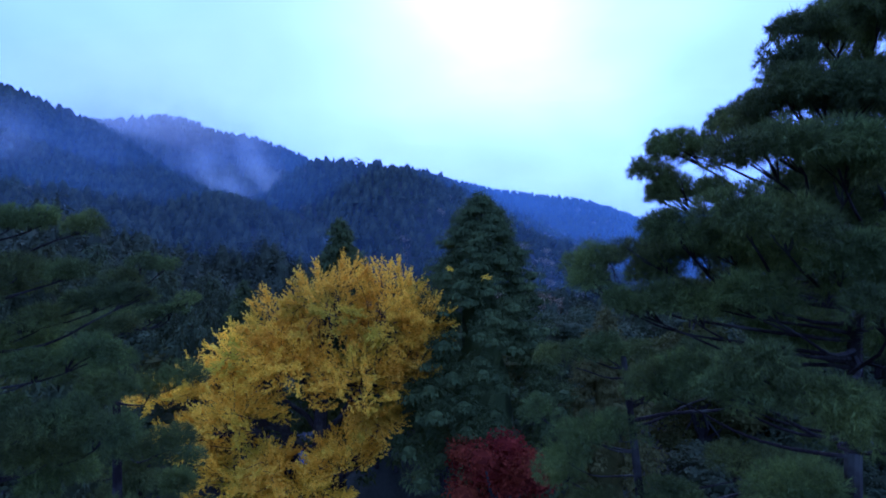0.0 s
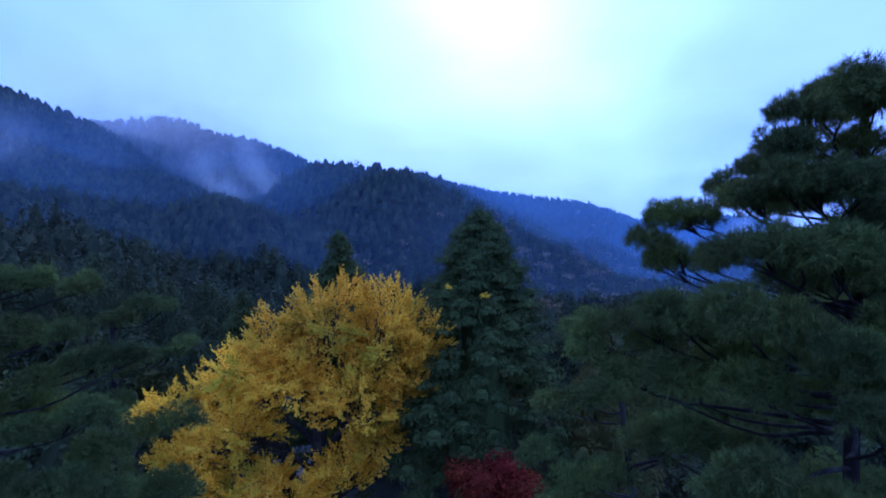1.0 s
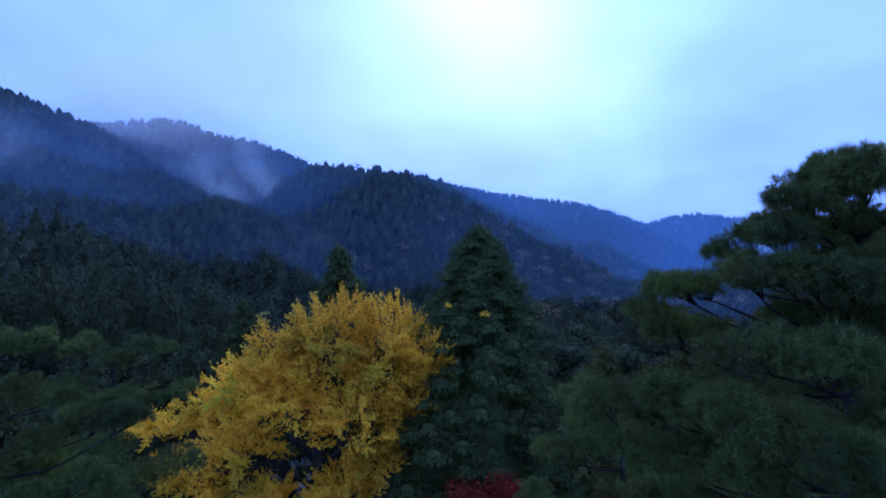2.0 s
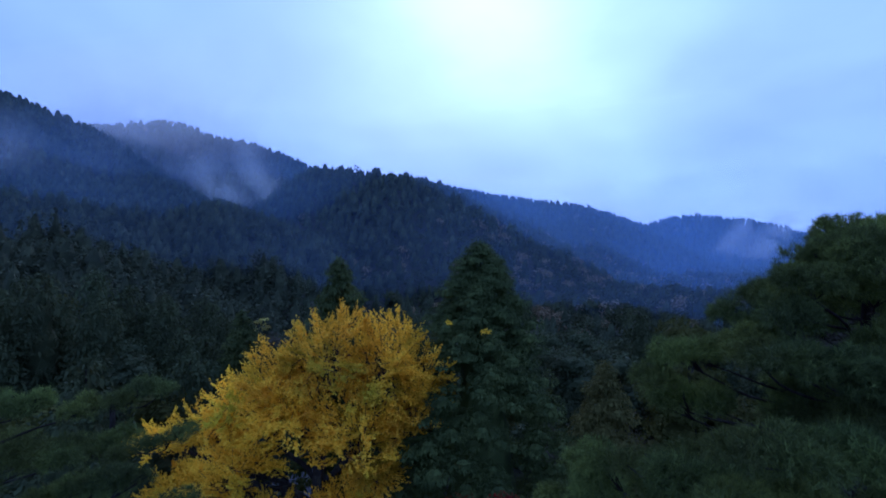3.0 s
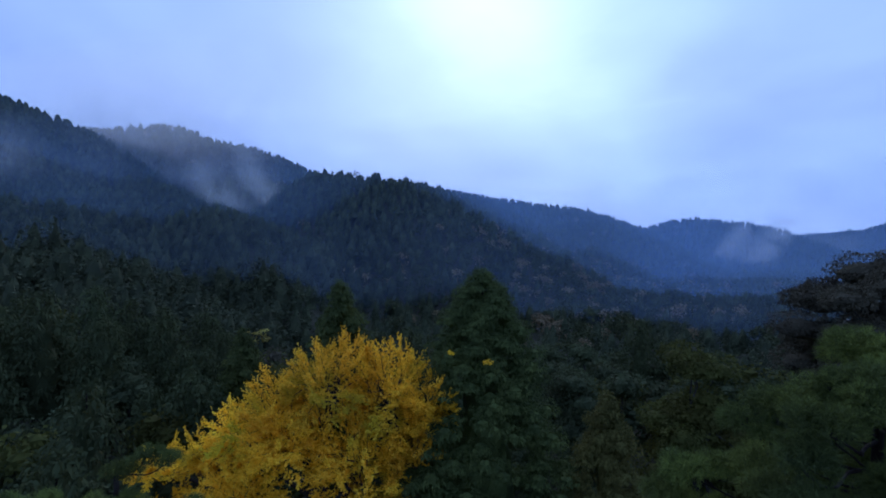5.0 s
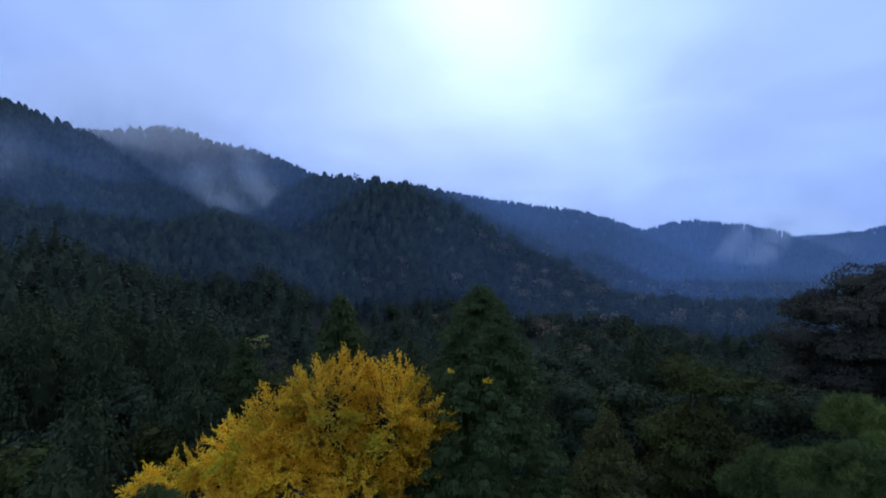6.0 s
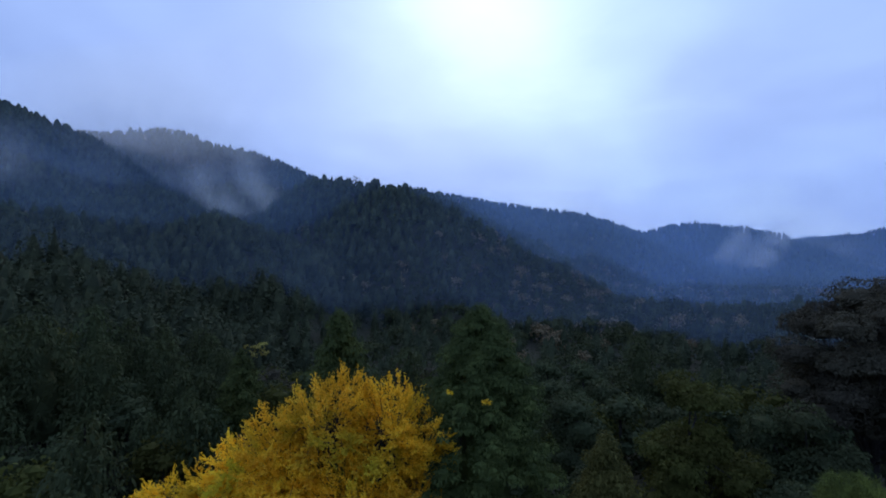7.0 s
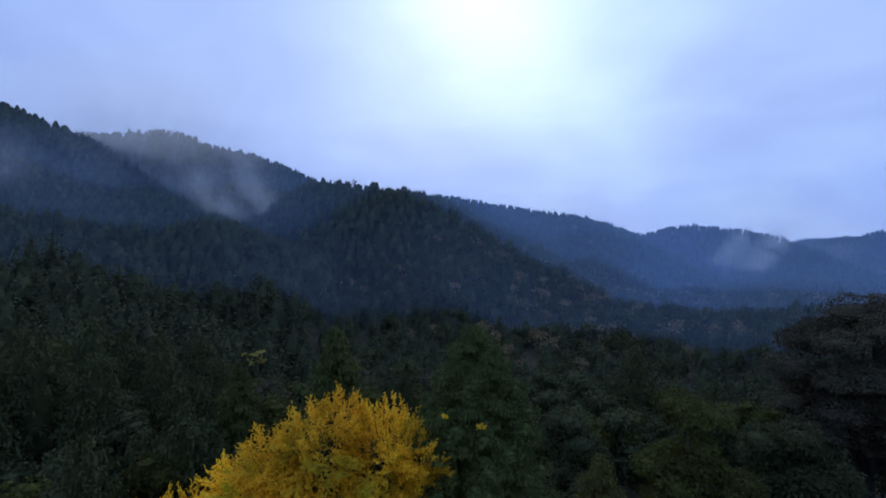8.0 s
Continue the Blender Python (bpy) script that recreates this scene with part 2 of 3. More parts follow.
def tube(points, radii, sides=7):
    """A bmesh-free tapered tube through points: quads."""
    points, radii = np.asarray(points, float), np.asarray(radii, float)
    way = np.gradient(points, axis=0)
    way = unit(way)
    ref = np.where(np.abs(way[:, 2:3]) > 0.9, [[1.0, 0, 0]], [[0, 0, 1.0]])
    a = unit(np.cross(way, ref))
    b = np.cross(way, a)
    turn = np.linspace(0, 2 * np.pi, sides, endpoint=False)
    rings = points[:, None] + radii[:, None, None] * (np.cos(turn)[None, :, None] * a[:, None] + np.sin(turn)[None, :, None] * b[:, None])
    nxt = np.roll(rings, -1, axis=1)
    return np.stack([rings[:-1], nxt[:-1], nxt[1:], rings[1:]], axis=2).reshape(-1, 4, 3)


def bough(start, end, rng, sag=0.1, steps=7, wob=0.05):
    """A bent line from start to end."""
    start, end = np.asarray(start, float), np.asarray(end, float)
    u = np.linspace(0, 1, steps)[:, None]
    line = start + (end - start) * u
    far = np.linalg.norm(end - start)
    line[:, 2] += (np.sin(u * np.pi)[:, 0]) * sag * far
    for k in (1, 2, 3):
        line += np.sin(u * np.pi * k) * rng.normal(size=3) * np.array([1, 1, 0.5]) * wob * far / k
    return line


def on_ball(count, rng, low=-1.0):
    z = rng.uniform(low, 1, count)
    a = rng.uniform(0, 2 * np.pi, count)
    r = np.sqrt(np.maximum(0, 1 - z * z))
    return np.stack([r * np.cos(a), r * np.sin(a), z], 1)


def smooth(me):
    me.polygons.foreach_set("use_smooth", np.ones(len(me.polygons), dtype=bool))
    return me


# ---------------------------------------------------------------- the lie of the land
# crest lines: slope, roundness, and points x, y, ground height
CRESTS = [
    (0.52, 8, [(-290, 270, 121), (-209, 232, 89.5), (-189, 228, 78.5), (-164, 220, 66.5), (-137, 205, 51), (-93, 175, 34), (-76, 158, 28), (-56, 142, 24), (-46, 128, 17), (-36, 110, 9)]),
    (0.45, 8, [(-106, 126, 24), (-82, 102, 18), (-52, 68, 10), (-33, 40, 4), (-28, 32, 1)]),
    (0.50, 12, [(-330, 330, 106), (-218, 320, 96), (-167, 306, 92), (-126, 294, 81), (-98, 280, 66), (-67, 263, 52), (-40, 262, 38)]),
    (0.95, 9, [(-59, 180, 26), (-49, 206, 49), (-33, 198, 47), (-21, 193, 45), (-14, 205, 44)]),
    (0.55, 8, [(-14, 205, 44), (9, 290, 49), (40, 290, 37), (55, 262, 28), (66, 225, 16), (70, 190, 5)]),
    (0.50, 14, [(-60, 440, 72), (-21, 425, 70), (8, 420, 67), (46, 382, 57), (82, 335, 46), (127, 405, 46), (152, 420, 41), (171, 430, 36)]),
    (0.50, 14, [(171, 430, 36), (194, 416, 41), (216, 412, 43), (243, 410, 41), (266, 408, 36), (281, 403, 29), (287, 399, 12)]),
    (0.45, 14, [(400, 610, 8), (440, 615, 18), (462, 620, 29), (480, 620, 36), (498, 620, 38), (520, 620, 44), (545, 620, 45), (565, 620, 50), (720, 600, 74)]),
    (0.30, 30, [(780, 1170, 30), (850, 1170, 48), (900, 1170, 62), (950, 1170, 66), (1000, 1170, 63), (1060, 1165, 50)]),
    (0.40, 30, [(-164, 215, 57), (-135, 172, 39), (-106, 126, 23)]),
    (0.30, 30, [(90, 200, 1), (110, 215, 3), (140, 220, 2)]),
]


def land(x, y):
    """The height of the ground."""
    x, y = np.asarray(x, float), np.asarray(y, float)
    far = np.hypot(x, y)
    z = np.clip((far - 60) * 0.012, 0, 14) + 0.0 * x
    for slope, rnd, line in CRESTS:
        line = np.array(line, float)
        for a, b in zip(line[:-1], line[1:]):
            d = b - a
            u = np.clip(((x - a[0]) * d[0] + (y - a[1]) * d[1]) / (d[0] ** 2 + d[1] ** 2), 0, 1)
            off = np.hypot(x - a[0] - u * d[0], y - a[1] - u * d[1])
            top = a[2] + u * d[2] - slope * (np.sqrt(off * off + rnd * rnd) - rnd)
            z = np.maximum(z, top)
    gully = np.sin(x * 0.061 + 1.3 * np.sin(y * 0.033)) * np.sin(y * 0.047 + 0.8 * np.sin(x * 0.041))
    return z + 2.2 * np.clip((far - 70) / 60, 0, 1) + gully * np.clip((far - 70) / 120, 0, 1) * 1.6


def ground():
    front = np.linspace(radians(-62), radians(62), 221)
    back = np.linspace(radians(62), radians(298), 41)[1:-1]
    turn = np.concatenate([front, back])
    ring = np.concatenate([np.linspace(3, 60, 20), np.geomspace(62, 520, 90), np.linspace(530, 960, 48), np.linspace(985, 1340, 12), np.linspace(1350, 1650, 26), np.geomspace(1700, 4600, 14)])
    a, r = np.meshgrid(turn, ring)
    x, y = r * np.sin(a), r * np.cos(a)
    z = land(x, y)
    grid = np.stack([x, y, z], -1)
    verts = np.concatenate([grid.reshape(-1, 3), [[0, 0, float(land(0, 0))]]])
    wide, tall = len(turn), len(ring)
    i, j = np.meshgrid(np.arange(tall - 1), np.arange(wide), indexing="ij")
    k = (j + 1) % wide
    quads = np.stack([i * wide + j, i * wide + k, (i + 1) * wide + k, (i + 1) * wide + j], -1).reshape(-1, 4)
    hub = len(verts) - 1
    faces = quads.tolist() + [(hub, (j + 1) % wide, j) for j in range(wide)]
    me = bpy.data.meshes.new("ground")
    me.from_pydata(verts.tolist(), [], faces)
    me.materials.append(FLOOR)
    smooth(me)
    tagged(new("ground", me), "dark leaf-littered valley floor rising into steep wooded hills", "ground", kind="structure")


ground()


def pavement():
    bm = bmesh.new()
    rng = random.Random(4)
    rim = []
    for i in range(28):
        a = i / 28 * 2 * math.pi
        r = 1 + rng.uniform(-0.12, 0.12)
        x, y = -11 + 3.2 * r * math.cos(a), 43 + 4.0 * r * math.sin(a)
        rim.append(bm.verts.new((x, y, float(land(x, y)) + 0.05)))
    top = bm.faces.new(rim)
    low = bmesh.ops.extrude_face_region(bm, geom=[top])["geom"]
    bmesh.ops.translate(bm, verts=[v for v in low if isinstance(v, bmesh.types.BMVert)], vec=(0, 0, 0.06))
    bmesh.ops.recalc_face_normals(bm, faces=bm.faces)
    me = bpy.data.meshes.new("pavement")
    bm.to_mesh(me)
    me.materials.append(GRAVEL)
    tagged(new("pavement", me), "pale grey gravel clearing behind the ginkgo", "pavement", kind="structure")


pavement()


# ---------------------------------------------------------------- far woods
def plumed(rng, lumps, per, height, radius, power, start, leaf, sides=6):
    """A far cedar or cypress: rounded plumes of sprays up a dense lumpy cone. Base at the origin."""
    out = [core(height * (0.93 if lumps > 15 else 1.0), radius * (0.62 if lumps > 15 else 0.84), start - 0.2, power, rng, sides, sides - 2)]
    for i in range(lumps):
        v = math.sqrt((i + rng.uniform(0.2, 0.8)) / lumps)
        ring = radius * v ** power * rng.uniform(0.62, 0.84)
        a = i * 2.39996 + rng.uniform(-0.4, 0.4)
        big = radius * rng.uniform(0.30, 0.46) * (0.55 + 0.45 * v)
        mid = np.array([math.cos(a) * ring, math.sin(a) * ring, (1 - v * (1 - start)) * height - 0.4 * big])
        out.append(clump(mid, np.array([big, big, big * 0.6]), per, leaf * (0.6 + 0.4 * v), rng, 0.0, 0.8, 0.6, 0.3, 0.8))
    return np.concatenate(out)


def dome(rng, quads, height, radius, leaf):
    """A far round crown of clumps. Base of the tree at the origin."""
    lobes = on_ball(6, rng, -0.2) * np.array([0.55, 0.55, 0.45]) * radius + [0, 0, height - radius * 0.8]
    each = quads // 7
    out = [clump(m, np.array([0.55, 0.55, 0.45]) * radius, each, leaf, rng, -0.3, 0.85) for m in lobes]
    out.append(clump(np.array([0, 0, height - radius * 1.2]), np.array([0.8, 0.8, 0.9]) * radius, each * 2, leaf * 1.3, rng, -0.9, 0.9))
    return np.concatenate(out)


def scatter(rng, near, far, half_angle, gap):
    """Uneven places over a fan of ground, gap metres apart, near to far."""
    lines, r = [], near
    while r < far:
        step = gap(r)
        count = int(2 * half_angle * r / step)
        a = (np.arange(count) + rng.uniform(-0.38, 0.38, count) + rng.uniform(0, 1)) / count * 2 * half_angle - half_angle
        rr = r + rng.uniform(-0.42, 0.42, count) * step
        lines.append(np.stack([rr * np.sin(a), rr * np.cos(a)], 1))
        r += step * 0.92
    return np.concatenate(lines)


def facing_valley(places):
    """Whether a place looks down on the clearing; the backs of the hills are planted more thinly."""
    top = land(places[:, 0], places[:, 1]) + 9
    seen = np.ones(len(places), bool)
    for u in np.linspace(0.2, 0.97, 26):
        seen &= land(places[:, 0] * u, places[:, 1] * u) + 4 < 24 + (top - 24) * u
    return seen


def plant(name, places, forms, low, high, mat, label, category, rng, sink=0.3):
    """Joined woods: each place takes one of the forms, turned and scaled."""
    which = rng.integers(0, len(forms), len(places))
    size = rng.uniform(low, high, len(places)) * (1 + 0.18 * (rng.uniform(size=len(places)) > 0.95))
    turn = rng.uniform(0, 2 * np.pi, len(places))
    z = land(places[:, 0], places[:, 1]) - sink
    soup = []
    for i, form in enumerate(forms):
        m = which == i
        c, s, k = np.cos(turn[m])[:, None], np.sin(turn[m])[:, None], size[m][:, None]
        f = form.reshape(-1, 3)
        wide = k * rng.uniform(0.85, 1.15, m.sum())[:, None]
        x = (f[None, :, 0] * c - f[None, :, 1] * s) * wide + places[m][:, :1]
        y = (f[None, :, 0] * s + f[None, :, 1] * c) * wide + places[m][:, 1:]
        soup.append(np.stack([x, y, f[None, :, 2] * k + z[m][:, None]], -1).reshape(-1, 3))
    ob = new(name, mesh_from(name, np.concatenate(soup), 4, mat))
    return tagged(ob, label, category, kind="stuff")


def far_woods():
    rng = np.random.default_rng(11)
    shapes = ((0.50, 2.9), (0.42, 3.2), (0.62, 2.7), (0.38, 3.2), (0.48, 3.0), (0.72, 2.7), (0.45, 3.1))
    rings = (
        (66, 118, lambda r: 4.0, 22, 8, 0.62, "cedar and cypress forest on the valley floor"),
        (118, 170, lambda r: 3.4, 11, 6, 0.75, "cedar and cypress forest on the nearer slopes"),
        (170, 300, lambda r: 2.95, 5, 3, 1.1, "dense dark cedar forest on the misty hills"),
        (300, 490, lambda r: 3.9, 4, 3, 1.4, "blue-green conifer forest on the farther ridges"))
    for near, far, gap, lumps, per, leaf, label in rings:
        quads = lumps * per
        forms = [plumed(rng, lumps, per, 9.0, wide, p, 0.42, leaf, 6 if near < 100 else 5) for p, wide in shapes]
        rounds = [dome(rng, int(quads * 1.1) + 14, 7.6, 2.6, leaf * 1.0) for _ in range(4)]
        spots = scatter(rng, near, far, radians(46), gap)
        spots = spots[facing_valley(spots) | (rng.uniform(size=len(spots)) < 0.12)]
        kind = rng.uniform(size=len(spots))
        x, y = spots[:, 0], spots[:, 1]
        # broad-leaved patches on the lower slope right of the middle hill and in the valley
        low_slope = np.exp(-(((x - 32) / 38) ** 2 + ((y - 135) / 40) ** 2)) * 0.75 + np.exp(-(((x - 110) / 70) ** 2 + ((y - 190) / 70) ** 2)) * 0.5
        leafy = kind < np.maximum(0.05, low_slope)
        faded = leafy & (rng.uniform(size=len(spots)) < np.where(low_slope > 0.2, 0.36, 0.12))
        steep = (x < -0.30 * y) & (near < 100)
        plant("hill_forest", spots[~leafy & ~steep], forms, 0.50, 0.82, SLOPE_GREEN, label, "forest", rng)
        if steep.any():
            plant("hill_forest", spots[~leafy & steep], forms, 0.75, 1.15, SLOPE_GREEN, "tall old cedars on the steep hillside", "forest", rng)
        plant("hill_evergreens", spots[leafy & ~faded], rounds, 0.65, 0.9, BROAD, "rounded dark evergreens among the hillside cedars", "forest", rng)
        plant("hill_autumn_trees", spots[faded], rounds, 0.5, 0.8, AUTUMN, "faded tan autumn trees dotted over the lower slope", "forest", rng)
    tall = [plumed(rng, 4, 3, 9.0, 2.5, p, 0.45, 1.6, 4) for p in (0.6, 0.8, 0.9, 0.7)]
    spots = scatter(rng, 700, 900, radians(48), lambda r: 5.0)
    spots = spots[(spots[:, 0] > 400) & (spots[:, 1] < 640)]
    plant("distant_forest", spots, tall, 0.6, 1.1, SLOPE_GREEN, "conifer forest on the far ridge beyond the valley", "forest", rng)
    spots = scatter(rng, 1380, 1600, radians(46), lambda r: 7.5)
    spots = spots[spots[:, 0] > 760]
    plant("remote_forest", spots, tall, 0.7, 1.2, SLOPE_GREEN, "pale remote wooded ridge in the haze", "forest", rng)


far_woods()


# ---------------------------------------------------------------- mist
def bank(name, middle, wide, tall, mat, label, lean=0.0, face=None, billow=0.05, rest=0.0):
    """Drifting mist, turned to the valley unless it has a face of its own."""
    out = unit(np.array([[middle[0], middle[1], 0.0]]))[0] if face is None else np.array(face, float)
    sheet(name, np.array(middle, float), wide, tall, mat, label, lean, out, billow, rest)


def sheet(name, middle, wide, tall, mat, label, lean, out, billow, rest):
    """A softly billowing sheet that faces the valley. rest: 0.5 where the mist lies thick on the ground, 0 where it floats."""
    nu, nv = 25, 13
    rng = np.random.default_rng(int(abs(middle[0]) * 7 + middle[1]))
    ph = rng.uniform(0, 6, 4)
    side = np.array([out[1], -out[0], 0.0])
    verts, uvs = [], []
    for j in range(nv):
        for i in range(nu):
            u, v = i / (nu - 1), j / (nv - 1)
            s, h = (u - 0.5) * wide, (v - 0.5) * tall
            push = billow * wide * (math.sin(u * 5 + ph[0]) * math.cos(v * 4 + ph[1]) + 0.4 * math.sin(u * 13 + ph[2]))
            p = np.array(middle, float) + side * (s + lean * h) + out * push
            verts.append((p[0], p[1], p[2] + h))
            uvs.append((u, rest + v * (1 - rest)))
    faces = [(j * nu + i, j * nu + i + 1, (j + 1) * nu + i + 1, (j + 1) * nu + i) for j in range(nv - 1) for i in range(nu - 1)]
    me = bpy.data.meshes.new(name)
    me.from_pydata([tuple(float(c) for c in v) for v in verts], [], faces)
    layer = me.uv_layers.new(name="UVMap")
    for loop in me.loops:
        layer.data[loop.index].uv = uvs[loop.vertex_index]
    me.materials.append(mat)
    smooth(me)
    return tagged(new(name, me), label, "mist", kind="stuff")


def haze(radius, top, density, seed):
    """A wide thin veil across the valley; the blue of distant air is put into its colour."""
    nu, nv = 61, 9
    turn = np.linspace(radians(-75), radians(75), nu)
    verts, uvs = [], []
    for j in range(nv):
        v = j / (nv - 1)
        for i, a in enumerate(turn):
            r = radius * (1 + 0.05 * math.sin(a * 7 + seed) + 0.03 * math.sin(a * 17 + v * 3))
            verts.append((r * math.sin(a), r * math.cos(a), -30 + v * (top + 30)))
            uvs.append((0.5 + (i / (nu - 1) - 0.5) * 0.6, 0.5 + v * 0.5))
    faces = [(j * nu + i, j * nu + i + 1, (j + 1) * nu + i + 1, (j + 1) * nu + i) for j in range(nv - 1) for i in range(nu - 1)]
    me = bpy.data.meshes.new("haze_veil")
    me.from_pydata(verts, [], faces)
    layer = me.uv_layers.new(name="UVMap")
    for loop in me.loops:
        layer.data[loop.index].uv = uvs[loop.vertex_index]
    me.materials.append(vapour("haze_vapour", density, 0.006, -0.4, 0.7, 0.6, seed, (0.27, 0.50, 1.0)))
    smooth(me)
    return tagged(new("haze_veil", me), "thin blue-tinted sheet standing for haze across the valley", "haze", kind="stuff")


# see-through blue sheets that pale the hills step by step, in place of airlight
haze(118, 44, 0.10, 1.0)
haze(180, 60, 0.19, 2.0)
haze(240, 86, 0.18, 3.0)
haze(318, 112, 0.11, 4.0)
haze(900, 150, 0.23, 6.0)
for y, z in ((190, 46), (197, 48)):
    bank("mist_wisp", (-0.41 * y, y, z), 38, 56, vapour("valley_wisp", 0.27, 0.07, 0.34, 0.66, 0.9, 3.0 + y, (0.74, 0.87, 1.0), curl=1.0, fine=5.0), "pale wisp of mist rising between two wooded hills", -0.5, rest=0.5)
for y in (248, 256):
    bank("cloud_bank", (-172, y, 99), 270, 76, vapour("summit_cloud", 0.245, 0.008, -0.9, 0.7, 1.2, 9.0 + y, (0.90, 0.95, 1.0), 1.0, 2.0), "low grey cloud hiding the mountain top", face=(0.287, 0.958, 0.0), billow=0.0)
bank("mist_bank", (-125, 215, 60), 152, 78, vapour("mountain_mist", 0.30, 0.028, 0.22, 0.74, 0.7, 6.0, (0.66, 0.80, 1.0), curl=1.2, fine=4.0), "blue mist filling the gap before the mountain", face=(0.41, 0.912, 0.0), billow=0.0, rest=0.5)
bank("mist_wisp", (-126, 146, 54), 62, 25, vapour("slope_wisp", 0.5, 0.045, 0.1, 0.9, 1.3, 14.0, curl=1.6), "thin mist drifting across the steep hillside", -0.5)
bank("mist_wisp", (206, 330, 24), 46, 54, vapour("far_wisp", 0.6, 0.07, 0.36, 0.62, 1.2, 21.0, (0.80, 0.90, 1.0), curl=1.0), "pale wisp of mist rising from the far valley", 0.7, rest=0.2)
bank("mist_wisp", (330, 420, 20), 160, 40, vapour("right_wisp", 0.8, 0.022, 0.0, 0.95, 1.0, 27.0, curl=1.6), "low mist lying before the far ridge", 0.3)


# ---------------------------------------------------------------- trees
def tree(name, x, y, label, category="tree", group=""):
    root = new(name)
    root.location = (x, y, float(land(x, y)) - 0.15)
    return tagged(root, label, category, group)


def ginkgo():
    """The great yellow ginkgo: heavy limbs, boughs as lobes, flat feathery sprays of short shoots set with fan leaves."""
    rng = np.random.default_rng(5)
    bx, by = -6.6, 26.4
    root = tree("ginkgo_tree", bx, by, "broad ginkgo in full golden-yellow autumn leaf", "tree")
    at = np.array([bx, by, float(root.location.z)])
    lobes = np.array([
        (-5.7, 25.6, 13.5, 2.5, 3.0, 2.8), (-2.7, 25.2, 13.5, 2.2, 2.8, 2.7), (-0.9, 24.7, 13.0, 1.3, 1.9, 1.6), (-1.5, 24.2, 11.0, 1.3, 1.7, 1.4),
        (-8.6, 25.8, 12.5, 2.1, 2.8, 2.0), (-10.5, 26.4, 11.0, 1.9, 2.5, 1.9), (-12.6, 27.2, 9.6, 1.9, 2.3, 1.5), (-15.5, 28.0, 8.8, 2.0, 1.9, 1.0),
        (-12.6, 26.6, 6.6, 2.1, 2.1, 1.4), (-14.4, 27.0, 6.7, 1.5, 1.7, 0.9), (-4.0, 23.8, 10.6, 2.5, 2.3, 2.3), (-7.6, 24.2, 11.4, 2.1, 2.1, 1.6),
        (-9.9, 24.4, 8.8, 2.1, 2.1, 1.6), (-4.6, 23.6, 7.0, 2.1, 2.1, 1.6), (-6.6, 23.6, 5.0, 2.3, 2.1, 1.4), (-10.6, 24.8, 5.2, 2.3, 2.1, 1.4),
        (-3.2, 24.0, 8.7, 1.3, 1.6, 1.3), (-8.6, 25.2, 3.6, 2.3, 1.9, 1.2), (-8.4, 23.8, 6.4, 1.5, 1.6, 1.1)])
    trunk = tube(bough((0, 0, -0.3), (0.2, -0.2, 9.5), rng, 0, 8, 0.012), np.linspace(0.62, 0.30, 8), 12)
    twin = tube(bough((-0.5, -0.3, -0.3), (-1.9, -0.5, 8.8), rng, 0.02, 8, 0.012), np.linspace(0.45, 0.22, 8), 10)
    part("trunk", smooth(mesh_from("trunk", trunk, 4, GREY_BARK)), root, "grey furrowed trunk")
    part("trunk", smooth(mesh_from("trunk", twin, 4, GREY_BARK)), root, "grey furrowed trunk")
    for c in lobes:
        wood, leaves = [], []
        mid, rad = c[:3], c[3:]
        fork = np.array([0.0, -0.1, rng.uniform(2.5, 6.5)]) if mid[2] < 10 else np.array([0.1, -0.2, rng.uniform(6, 9)])
        heart = mid - at
        line = bough(fork, heart, rng, 0.06, 8)
        wood.append(tube(line, np.linspace(0.17, 0.06, 8), 7))
        rad = rad * 1.08
        heart[2] += 0.25
        sprays = int(18 + 7.6 * (rad[0] * rad[2]))
        for e in on_ball(sprays, rng, -0.6):
            tip = heart + e * rad * (rng.uniform(0.82, 1.06) if rng.uniform() < 0.8 else rng.uniform(0.45, 0.8))
            if np.hypot((tip + at)[0] + 7.1, (tip + at)[2] - 8.9) < 0.75 and (tip + at)[1] < 25:
                continue
            out = unit((e * rad)[None])[0]
            # a spray runs outward, level below and rising near the top
            lead = unit((out + np.array([0, 0, 0.45 if e[2] > 0.2 else 0.0]) + rng.normal(size=3) * 0.25)[None])[0]
            reach = rng.uniform(1.1, 1.9)
            foot = tip - lead * reach
            wood.append(tube(bough(line[rng.integers(3, 8)], foot, rng, 0.05, 5, 0.05), np.linspace(0.030, 0.016, 5), 4))
            wood.append(tube(np.stack([foot, tip - lead * 0.3 * reach, tip]), [0.016, 0.011, 0.006], 4))
            face = unit((np.array([0, 0, 1.0]) + out * 0.5 + rng.normal(size=3) * 0.25)[None])[0]
            side = unit(np.cross(face, lead)[None])[0]
            shoots = rng.integers(13, 18)
            for j in range(shoots):
                u = (j + 0.6) / shoots
                turn = (1 if j % 2 else -1) * rng.uniform(0.55, 1.15) * (1.1 - 0.7 * u)
                d = unit((lead * 0.8 + side * turn + face * rng.uniform(0.0, 0.55) + rng.normal(size=3) * 0.14)[None])[0]
                s = foot + lead * reach * u + rng.normal(size=3) * 0.05
                long = rng.uniform(0.40, 0.85) * (1.15 - 0.35 * u)
                k = rng.integers(15, 21)
                v = np.sort(rng.uniform(0.0, 1.0, k))
                p = s + d * (v * long)[:, None] + np.array([0, 0, -0.12]) * np.sin(v * 3.1)[:, None] * long
                w = d * 0.75 + rng.normal(size=(k, 3)) * 0.45
                size = rng.uniform(0.12, 0.18, k) * (1.1 - 0.45 * v)
                leaves.append(kites(p, w, size, size * 0.62, rng, 0.08, 0.65, face + out * 0.3, 0.45))
